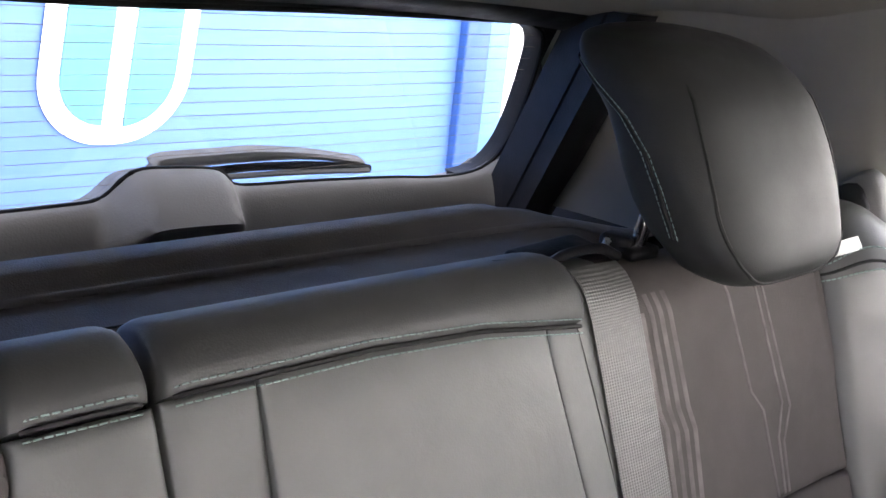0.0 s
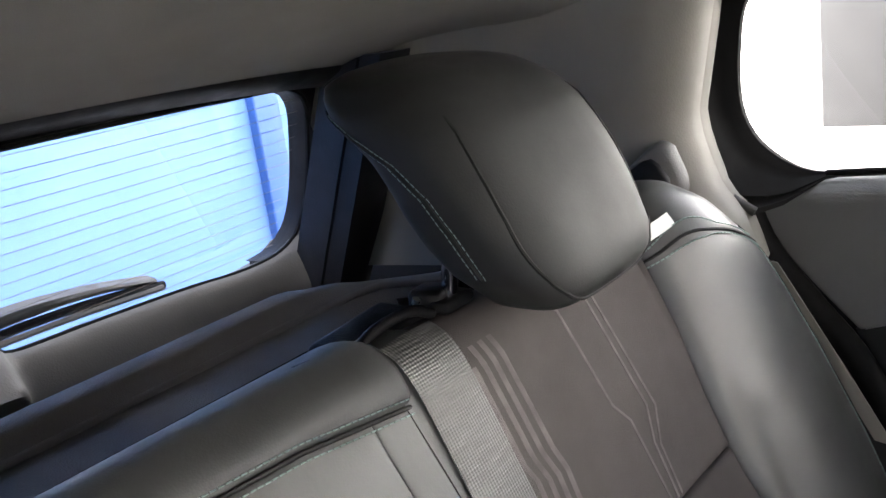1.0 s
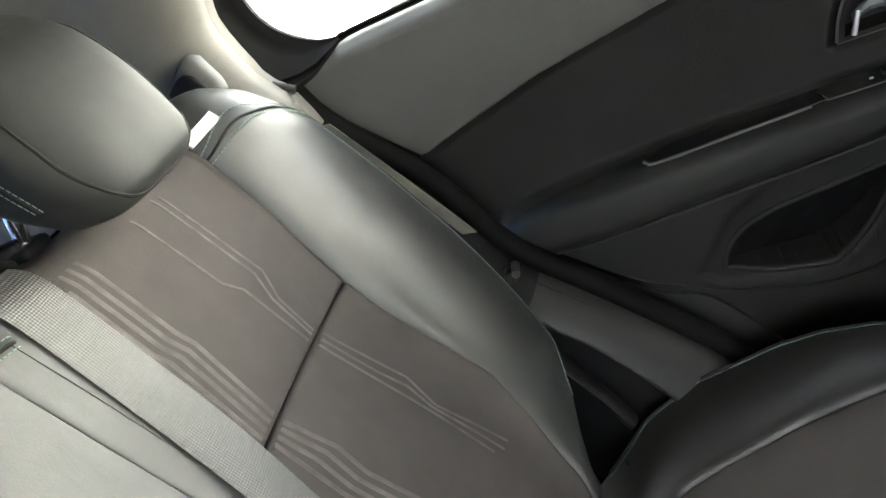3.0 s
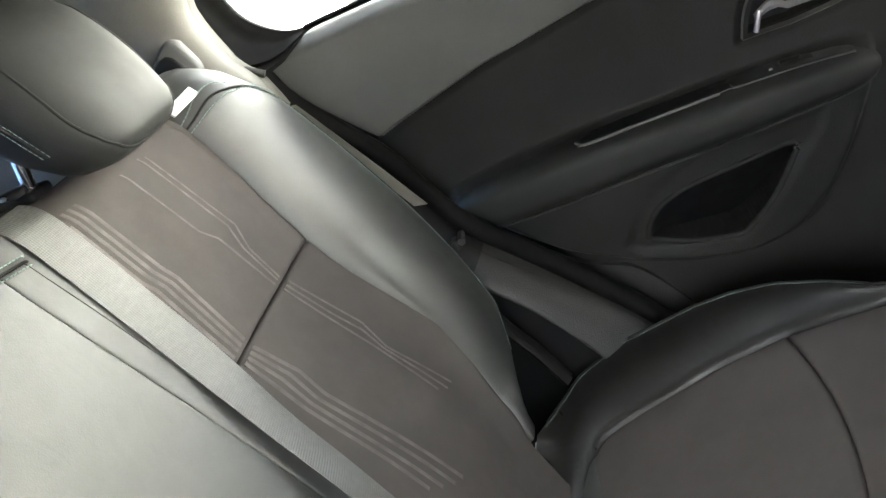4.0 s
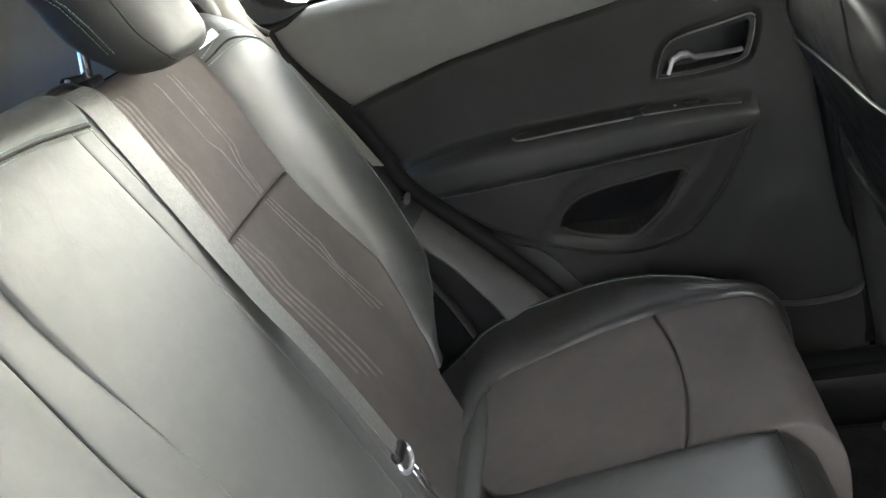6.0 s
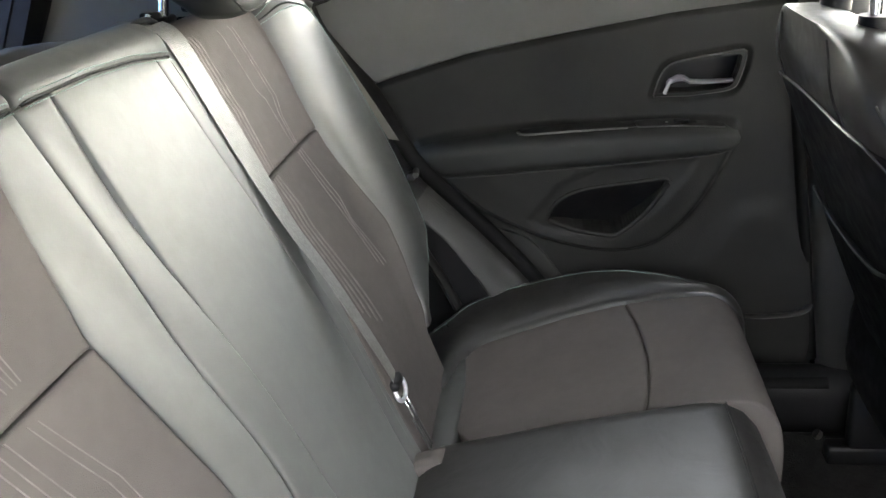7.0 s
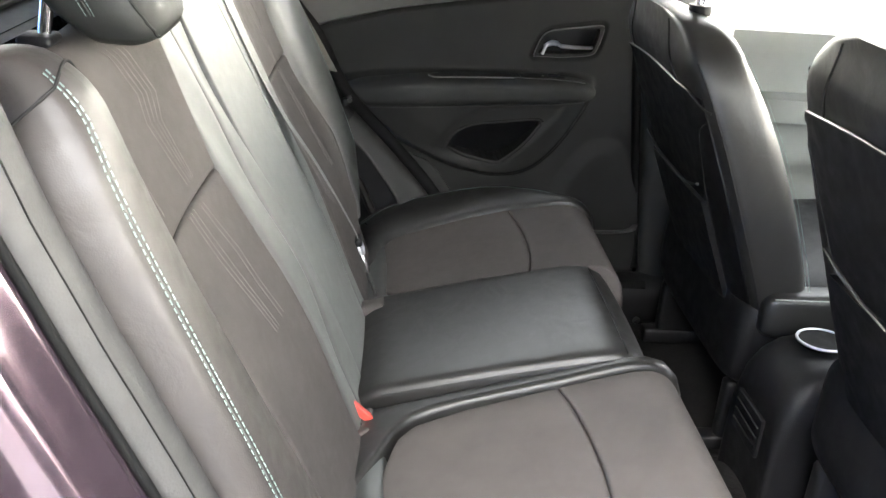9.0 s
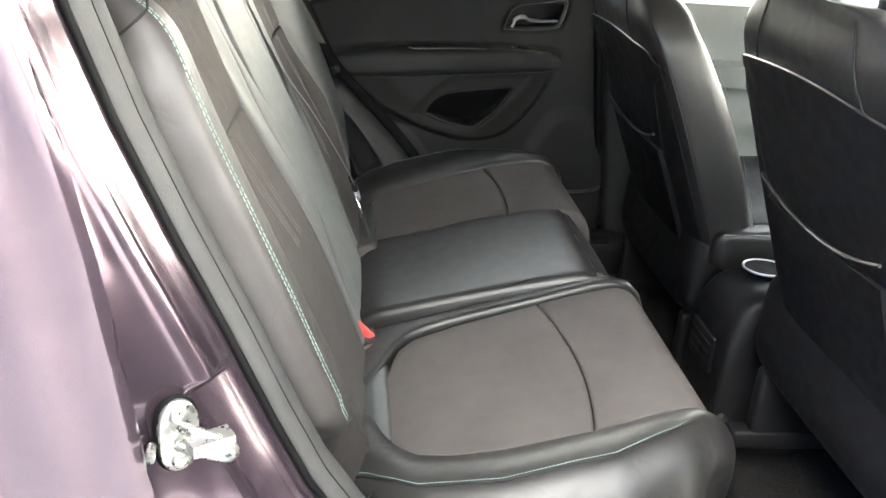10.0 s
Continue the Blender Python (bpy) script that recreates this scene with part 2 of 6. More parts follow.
def box(cx, cy, cz, sx, sy, sz, bevel=0.003, segments=2, turn=None, bm=None):
    b = bmesh.new()
    bmesh.ops.create_cube(b, size=1.0)
    bmesh.ops.scale(b, vec=(sx, sy, sz), verts=b.verts)
    if bevel:
        bmesh.ops.bevel(b, geom=list(b.edges), offset=min(bevel, 0.49 * min(sx, sy, sz)), segments=segments, affect="EDGES", profile=0.5)
    if turn is not None:
        b.transform(turn.to_4x4())
    bmesh.ops.translate(b, vec=(cx, cy, cz), verts=b.verts)
    if bm is None:
        return b
    me = bpy.data.meshes.new("tmp")
    b.to_mesh(me)
    b.free()
    bm.from_mesh(me)
    bpy.data.meshes.remove(me)
    return bm


def prism(outline, to_world, thick, bevel=0.002):
    """A plate from a flat outline; to_world turns (a, b, h) into a place."""
    n = len(outline)
    P = np.asarray(outline, float)
    mid = P.mean(0)
    inner = mid + (P - mid) * (1 - bevel / np.linalg.norm(P - mid, axis=1).mean())
    R = [[to_world(a, b, 0) for a, b in P], [to_world(a, b, thick - bevel) for a, b in P], [to_world(a, b, thick) for a, b in inner]]
    return rings(R)


def smooth(e0, e1, v):
    t = np.clip((np.asarray(v, float) - e0) / (e1 - e0), 0, 1)
    return t * t * (3 - 2 * t)


def spaced(a, b, r, n):
    """Places from a to b, closer together within r of both ends."""
    r = min(r, (b - a) * 0.3)
    e = np.array([0, 0.12, 0.3, 0.55, 1.0]) * r
    return np.concatenate([a + e, np.linspace(a + r, b - r, n)[1:-1], (b - e)[::-1]])


def distance_to_outline(Y, Z, outline):
    """Signed distance of places to a closed outline, negative inside."""
    P = np.asarray(outline, float)
    best = np.full(Y.shape, 1e9)
    inside = np.zeros(Y.shape, bool)
    for (ay, az), (by, bz) in zip(P, np.roll(P, -1, 0)):
        dy, dz = by - ay, bz - az
        t = np.clip(((Y - ay) * dy + (Z - az) * dz) / (dy * dy + dz * dz + 1e-12), 0, 1)
        best = np.minimum(best, np.hypot(Y - ay - t * dy, Z - az - t * dz))
        if abs(dz) > 1e-9:
            cross = ((az > Z) != (bz > Z)) & (Y < dy * (Z - az) / dz + ay)
            inside ^= cross
    return np.where(inside, -best, best)


class Profile:
    """A bent surface that runs across the car: a is the way along it, h the height over it."""

    def __init__(self, points, a0, side=1.0):
        P = curve(points, 400)
        s = np.concatenate([[0], np.cumsum(np.linalg.norm(np.diff(P, axis=0), axis=1))])
        self.a, self.P = a0 + s, P
        T = np.gradient(P, axis=0)
        T /= np.linalg.norm(T, axis=1)[:, None]
        self.N = side * np.stack([-T[:, 1], T[:, 0]], 1)

    def __call__(self, x, a, h):
        y, z = (np.interp(a, self.a, self.P[:, k]) for k in (0, 1))
        ny, nz = (np.interp(a, self.a, self.N[:, k]) for k in (0, 1))
        return np.stack(np.broadcast_arrays(x, y + h * ny, z + h * nz), -1)

    def at_z(self, z):
        """The way at which the rising part stands at the height z."""
        k = np.argmax(self.P[:, 1])
        return np.interp(z, self.P[:k + 1, 1], self.a[:k + 1])


def pad(M, x0, x1, a0, a1, base=None, r=0.012, depth=0.010, thick=0.03, edges="lrbt", nx=14, na=30, puff=0.0):
    """An upholstery panel on the surface M, with sewn-down rounded edges."""
    A = spaced(a0, a1, r, na)
    U = spaced(0.0, 1.0, r / max(1e-6, abs(x1((a0 + a1) / 2) - x0((a0 + a1) / 2))), nx)
    X0, X1 = np.array([x0(a) for a in A]), np.array([x1(a) for a in A])
    X = X0[:, None] + (X1 - X0)[:, None] * U[None]
    G = np.repeat(A[:, None], X.shape[1], 1)
    H = np.zeros(X.shape) if base is None else base(X, G)
    d = np.full(X.shape, 1e3)
    for key, dist in (("l", np.abs(X - X0[:, None])), ("r", np.abs(X1[:, None] - X)), ("b", G - a0), ("t", a1 - G)):
        if key in edges:
            d = np.minimum(d, dist)
    k = np.clip(d / r, 0, 1)
    H = H - depth * (1 - np.sqrt(np.clip(1 - (1 - k) ** 2, 0, 1)))
    if puff:
        H = H + puff * (1 - np.abs(2 * U[None] - 1) ** 2.2) * np.clip(d / (3 * r), 0, 1)
    return slab(M(X, G, H), M(X, G, np.full(X.shape, -thick)))


def lerp(*pairs):
    xs, ys = zip(*sorted(pairs))
    return lambda v: np.interp(v, xs, ys)

# ---------------------------------------------------------------- outside
ground = solo("ground", box(0, 0, -0.05, 300, 300, 0.1, 0), CONCRETE, "grey worn concrete ground around the car", "ground", "structure")

blue_wall = thing("backdrop_wall", (1.0, 2.6, 0), "light blue painted panel wall behind the car with a large sign", "wall", kind="structure")
part("blue_panel", box(-3.84, 2.56, 2.6, 12.0, 0.1, 5.2, 0.004), BLUE_WALL, blue_wall)
part("blue_post", box(2.225, 2.535, 2.6, 0.13, 0.13, 5.2, 0.01), BLUE_DEEP, blue_wall, "deep blue vertical post")
part("blue_strip", box(2.36, 2.555, 2.6, 0.14, 0.1, 5.2, 0.004), BLUE_PALE, blue_wall, "pale blue vertical strip")
part("white_strip", box(3.43, 2.56, 2.6, 2.0, 0.1, 5.2, 0.004), WHITE_WALL, blue_wall, "white wall section")


def sign_outline(inset, x_from=-1.0, x_to=1.0):
    """The sign's shape, upright with a round foot, set in by a rim and cut to a part of its width; leans sideways with height."""
    x0, x1, z0, z1, r = 0.525 + inset, 0.995 - inset, 0.645 + inset, 1.75 - inset, 0.215 - inset
    pts = [(x0 + r + r * np.cos(a), z0 + r + r * np.sin(a)) for a in np.linspace(np.pi, 1.5 * np.pi, 16)]
    pts += [(x1 - r + r * np.cos(a), z0 + r + r * np.sin(a)) for a in np.linspace(1.5 * np.pi, 2 * np.pi, 16)]
    pts += [(x1, z1), (x0, z1)]
    mid = 0.76
    pts = [(min(max(x, mid + x_from), mid + x_to), z) for x, z in pts]
    keep = [pts[0]]
    for p in pts[1:]:
        if math.dist(p, keep[-1]) > 1e-4:
            keep.append(p)
    return [(x + 0.15 * (z - 0.645), z) for x, z in keep]


sign = thing("wall_sign", (0.7, 2.5, 0.5), "large white sign with two cyan bars on the blue wall", "sign")
on_wall = lambda depth: (lambda a, b, h: (a, depth - h, b))
part("sign_base", prism(sign_outline(0.0), on_wall(2.505), 0.006, 0.001), SIGN_WHITE, sign, smooth=False)
part("cyan_bar", prism(sign_outline(0.060, -1.0, -0.034), on_wall(2.495), 0.006, 0.001), SIGN_CYAN, sign, smooth=False)
part("cyan_bar", prism(sign_outline(0.055, 0.034, 1.0), on_wall(2.495), 0.006, 0.001), SIGN_CYAN, sign, smooth=False)

white_wall = solo("backdrop", box(7.0, 1.0, 2.0, 0.2, 16.0, 4.0, 0.01), WHITE_WALL, "white sunlit wall across the yard", "wall", "structure")
# unseen wall, added to hide the low sky and whiten light from the open side
solo("wall_side_bounce", box(-5.6, -4.0, 1.2, 0.2, 13.0, 2.4, 0.01), GREY_WALL, "unseen white wall added beside the car to shape the light through the open door", "wall", "structure")
# unseen wall, added so that sun bounces through the windscreen onto the backrest
solo("wall_front_bounce", box(0.6, -6.6, 1.45, 13.0, 0.2, 2.9, 0.01), WHITE_WALL, "unseen white wall added ahead of the car to bounce light into the cabin", "wall", "structure")
board = thing("grey_board", (6.85, 1.39, 0), "plain dark grey board standing against the white wall", "board")
part("board_panel", box(6.87, 1.39, 0.76, 0.05, 0.61, 1.52, 0.008), GREY_BOARD, board)

# ---------------------------------------------------------------- car shell
crown = lerp((-2.0, 1.30), (-1.6, 1.40), (-1.1, 1.46), (-0.6, 1.465), (-0.2, 1.44), (0.1, 1.385), (0.25, 1.34), (0.36, 1.300), (0.45, 1.275))


def roof_z(x, y):
    return crown(y) - 0.072 * (np.abs(x) / 0.58) ** 3.2 * (1 - 0.75 * smooth(0.16, 0.38, y))


Xg, Yg = np.meshgrid(np.linspace(-0.64, 0.64, 49), np.linspace(-1.6, 0.43, 60), indexing="ij")
low = np.stack([Xg, Yg, roof_z(Xg, Yg)], -1)
high = np.stack([Xg * 1.06, Yg, crown(Yg) + 0.03 - 0.06 * (np.abs(Xg) / 0.58) ** 3.2], -1)
ceiling = solo("ceiling", slab(low, high), HEADLINER, "warm grey cloth headliner of the car", "headliner", "structure")

roof = thing("car_roof", (0, -0.6, 1.5), "purple metallic car roof panel", "car roof", kind="structure")
part("roof_panel", slab(np.stack([Xg * 1.07, Yg * 1.03, crown(Yg) + 0.034 - 0.06 * (np.abs(Xg) / 0.58) ** 3.2], -1),
                        np.stack([Xg * 1.07, Yg * 1.03, crown(Yg) + 0.05 - 0.06 * (np.abs(Xg) / 0.58) ** 3.2], -1)), PAINT, roof)

floor = solo("floor", box(0, -0.75, 0.31, 1.44, 2.6, 0.04, 0.005), CARPET, "black carpet on the car floor", "floor", "structure")

# rear edge of the door openings: y at each height
edge = [(0.30, 1.36), (0.10, 1.33), (0.062, 1.27), (0.060, 1.20), (0.056, 1.15), (0.053, 1.115), (0.036, 1.06), (-0.008, 1.00), (-0.048, 0.95), (-0.088, 0.87),
        (-0.115, 0.827), (-0.175, 0.765), (-0.216, 0.722), (-0.285, 0.645), (-0.34, 0.57), (-0.40, 0.49), (-0.48, 0.44), (-0.62, 0.42), (-0.80, 0.42)]
LOWER = curve([(y, z) for y, z in edge if z < 1.12], 70)       # from the belt line down to the sill
edge_y = lambda z: np.interp(z, LOWER[::-1][:, 1], LOWER[::-1][:, 0])


# the open side: seal trim, painted jamb and quarter panel, as level sections
lip_y = lerp((1.40, 0.120), (1.30, 0.112), (1.23, 0.104), (1.162, 0.091), (1.072, 0.060), (0.98, 0.021), (0.884, -0.023), (0.792, -0.063), (0.715, -0.100), (0.64, -0.150), (0.56, -0.225), (0.50, -0.31), (0.45, -0.42))
outer_y = lerp((1.40, 0.125), (1.25, 0.104), (1.163, 0.082), (1.094, 0.064), (1.008, 0.047), (0.939, 0.037), (0.822, 0.022), (0.74, 0.010), (0.64, -0.03), (0.56, -0.10), (0.50, -0.19), (0.45, -0.30))
jamb = thing("car_body_side", (-0.75, 0.1, 0.4), "purple metallic rear quarter panel and door jamb of the car", "car body")
front, rear = [], []
for z in np.concatenate([np.linspace(1.36, 0.88, 44), np.linspace(0.870, 0.846, 12), np.linspace(0.835, 0.45, 34)]):
    L, O = lip_y(z), outer_y(z) - 0.001
    st = smooth(0.866, 0.852, z)        # the ledge over the striker's recess
    w = max(O - L, 0.0)
    sec = curve([(-0.664, L + 0.014), (-0.676, L + 0.004), (-0.684, L + 0.003), (-0.692, L + 0.005), (-0.708, L + 0.009 + 0.010 * st), (-0.728, L + 0.012 + 0.022 * st), (-0.7345, L + 0.015 + 0.022 * st), (-0.738, L + 0.024 + 0.015 * st), (-0.743, L + 0.034 + 0.05 * w), (-0.752, L + 0.038 + 0.25 * w),
                 (-0.774, L + 0.036 + 0.75 * w), (-0.792, O + 0.014), (-0.801, O + 0.003), (-0.8075, O), (-0.8125, O + 0.005), (-0.8155, O + 0.014), (-0.8150, O + 0.030), (-0.8185, O + 0.044), (-0.8235, O + 0.060), (-0.8225, O + 0.095), (-0.828, O + 0.13), (-0.829, O + 0.21), (-0.82, O + 0.40), (-0.80, O + 0.60)], 110)
    front.append([(x, y, z) for x, y in sec])
    tip = int(np.argmin(np.where(sec[:, 0] < -0.79, sec[:, 1], 9.0)))      # the rolled edge of the outer panel
    rear.append([(x + (0.0 if k <= tip else 0.005), y + 0.006, z) for k, (x, y) in enumerate(sec)])
part("jamb_panel", slab(front, rear), PAINT, jamb, "dark purple metallic paint")
zs = np.linspace(1.36, 0.45, 90)
part("door_seal", tube([(-0.677, lip_y(z), z) for z in zs], 0.0040, 10), RUBBER, jamb, "black rubber door seal")
trim = np.array([[(x, lip_y(z) + o, z) for x, o in curve([(-0.670, 0.004), (-0.664, -0.010), (-0.650, -0.017), (-0.632, -0.018), (-0.615, -0.012), (-0.602, -0.004), (-0.590, 0.012), (-0.580, 0.04)], 18)] for z in zs])
back = trim.copy()
back[:, :, 1] += 0.012
part("seal_trim", slab(trim, back), SEAL_GREY, jamb, "grey flocked seal trim")
part("trim_groove", tube([(-0.655, lip_y(z) - 0.0145, z) for z in zs], 0.0013, 6), RUBBER, jamb)

striker = thing("door_striker", (-0.76, 0.01, 0.83), "zinc-coated steel door striker bolted to the purple jamb", "door striker")
S = Vector((-0.760, 0.007, 0.829))
turn = Euler((0.0, 0.0, radians(31))).to_matrix()
plate = [(0.017 * np.cos(a) * (1 + 0.25 * abs(np.sin(a))), 0.034 * np.sin(a)) for a in np.linspace(0, 2 * np.pi, 32, endpoint=False)]
put = lambda a, b, h: S + turn @ Vector((-h, a, b))
part("plate", prism(plate, put, 0.005, 0.0015), STEEL, striker)
part("gasket", prism([(1.12 * a, 1.08 * b) for a, b in plate], lambda a, b, h: put(a, b, h - 0.004), 0.004, 0.001), RUBBER, striker)
for b in (-0.022, 0.022):
    part("bolt", prism([(0.0085 * np.cos(a), b + 0.0085 * np.sin(a)) for a in np.linspace(0, 2 * np.pi, 18, endpoint=False)], lambda p, q, h: put(p, q, h + 0.004), 0.005, 0.002), STEEL, striker)
part("loop", tube([put(*p) for p in curve([(0.003, 0.012, 0.004), (-0.006, 0.013, 0.022), (-0.020, 0.010, 0.038), (-0.030, 0.0, 0.042), (-0.028, -0.010, 0.036), (-0.014, -0.010, 0.022), (0.002, -0.008, 0.004)], 40)], 0.0052, 10), STEEL, striker)
part("wedge", slab(*[[[put(a, b, h) for b in np.linspace(-0.001 + 0.2 * (a + 0.02), 0.014, 4)] for a in np.linspace(-0.032, 0.004, 8)] for h in (0.044, 0.026)]), STEEL, striker)
part("guide_pin", tube([put(0.022, -0.004, 0.0), put(0.030, -0.004, 0.018)], 0.0038, 10), STEEL, striker)

# ---------------------------------------------------------------- rear bench: backrests
BACK = Profile([(-0.2205, 0.46), (-0.1755, 0.56), (-0.108, 0.71), (-0.0405, 0.86), (0.027, 1.01), (0.063, 1.09), (0.075, 1.113), (0.096, 1.130), (0.122, 1.134), (0.150, 1.122), (0.165, 1.095), (0.172, 1.04), (0.16, 0.85)], 0.0)
az = BACK.at_z
MID = Profile([(-0.2205, 0.46), (-0.1755, 0.56), (-0.108, 0.71), (-0.0405, 0.86), (0.027, 1.01), (0.063, 1.09), (0.0815, 1.126), (0.098, 1.138), (0.120, 1.140), (0.146, 1.130), (0.163, 1.10), (0.172, 1.04), (0.16, 0.85)], 0.0)
mz = MID.at_z
TOP = az(1.109)                  # where the shoulder begins to roll over
OVER = TOP + 0.115               # behind the crest

# where the side bolster starts to rise, its seam with the cloth, and its outer edge
swell_x = lerp((az(0.58), 0.418), (az(0.66), 0.418), (az(0.743), 0.428), (az(0.826), 0.443), (az(0.90), 0.454), (az(0.95), 0.460), (az(1.04), 0.459), (az(1.10), 0.455), (OVER, 0.452))
x_in = {-1.0: swell_x,
        1.0: lerp((az(0.58), 0.428), (az(0.66), 0.434), (az(0.74), 0.452), (az(0.80), 0.465), (az(0.857), 0.461), (az(0.90), 0.459), (az(0.956), 0.459), (az(1.043), 0.463), (az(1.10), 0.460), (OVER, 0.455))}
x_out = {-1.0: lerp((az(0.50), 0.452), (az(0.58), 0.455), (az(0.65), 0.475), (az(0.68), 0.530), (az(0.70), 0.570), (az(0.725), 0.595), (az(0.784), 0.605), (az(0.848), 0.609), (az(0.974), 0.609),
                    (az(1.03), 0.608), (az(1.07), 0.603), (az(1.097), 0.592), (az(1.115), 0.578), (az(1.127), 0.562), (OVER, 0.535)),
         1.0: lerp((az(0.50), 0.452), (az(0.58), 0.455), (az(0.665), 0.462), (az(0.684), 0.490), (az(0.70), 0.537), (az(0.733), 0.591), (az(0.77), 0.606), (az(0.806), 0.615), (az(0.886), 0.620), (az(0.97), 0.612),
                   (az(1.03), 0.600), (az(1.06), 0.590), (az(1.085), 0.572), (az(1.11), 0.553), (az(1.125), 0.540), (OVER, 0.525))}
bulge = lerp((az(0.58), 0.002), (az(0.645), 0.006), (az(0.68), 0.020), (az(0.74), 0.034), (az(0.85), 0.040), (az(1.0), 0.042), (az(1.08), 0.044), (az(1.10), 0.043), (TOP + 0.03, 0.030), (TOP + 0.06, 0.014), (OVER, 0.002))


def swell(x, A, sign):
    """How far the upholstery bulges at a place beside the seat's middle."""
    u = np.clip((np.abs(x) - swell_x(A)) / (x_out[sign](A) - swell_x(A)), 0, 1.1)
    return bulge(A) * np.sin(np.pi * (0.69 if sign > 0 else 0.60) * u ** 0.85)


def bolster_h(t, A, sign):
    t = np.asarray(t, float)
    x = x_in[sign](A) + (x_out[sign](A) - x_in[sign](A)) * t
    return -0.008 + 0.010 * np.sqrt(np.clip(1 - (1 - np.clip(t / 0.12, 0, 1)) ** 2, 0, 1)) + swell(x, A, sign)


def bolster_line(t, A, sign, lift=0.0):
    """A line along the side bolster at the share t of its width."""
    xi, xo = x_in[sign](A), x_out[sign](A)
    return BACK(sign * (xi + (xo - xi) * t), A, bolster_h(t, A, sign) + lift)


skirt = lerp((az(0.50), 0.49), (az(0.56), 0.515), (az(0.64), 0.545), (az(0.72), 0.575), (az(0.80), 0.59), (OVER, 0.45))


def bolster(sign):
    A = np.concatenate([np.linspace(az(0.50 if sign < 0 else 0.645), az(0.76), 26), np.linspace(az(0.77), az(1.06), 24), np.linspace(az(1.065), OVER, 26)])
    t = np.array([0, 0.02, 0.05, 0.09, 0.14, 0.22, 0.32, 0.43, 0.55, 0.67, 0.78, 0.88, 0.95, 1.0])
    front, rear = [], []
    for a in A:
        xi, xo = x_in[sign](a), x_out[sign](a)
        xs = list(xi + (xo - xi) * t)
        hs = list(bolster_h(t, a, sign))
        w = np.clip((xo - xi) / 0.1, 0.2, 1)
        sk = max(xo, skirt(a))
        xs += [xo + 0.006 * w, xo + 0.011 * w + 0.5 * (sk - xo), sk + 0.012 * w, sk + 0.008 * w, sk + 0.002]
        hs += [hs[-1] - 0.004, hs[-1] - 0.016, hs[-1] - 0.045, -0.05, -0.085]
        front.append(BACK(sign * np.array(xs), a, np.array(hs)))
        inner_x = np.minimum(np.array(xs), sk - 0.004)
        rear.append(BACK(sign * inner_x, a, np.minimum(np.array(hs) - 0.012, -0.012)))
    return slab(front, rear)


def insert_base(X, A):
    """The seat cloth is slightly hollow across and swells towards the lumbar."""
    u = (np.abs(X) - 0.333) / 0.13
    side = 1.0 if np.mean(X) > 0 else -1.0
    return -0.006 * (1 - np.clip(u, -1, 1) ** 2) + 0.010 * np.exp(-((A - az(0.76)) / 0.12) ** 2) + swell(X, A, side)


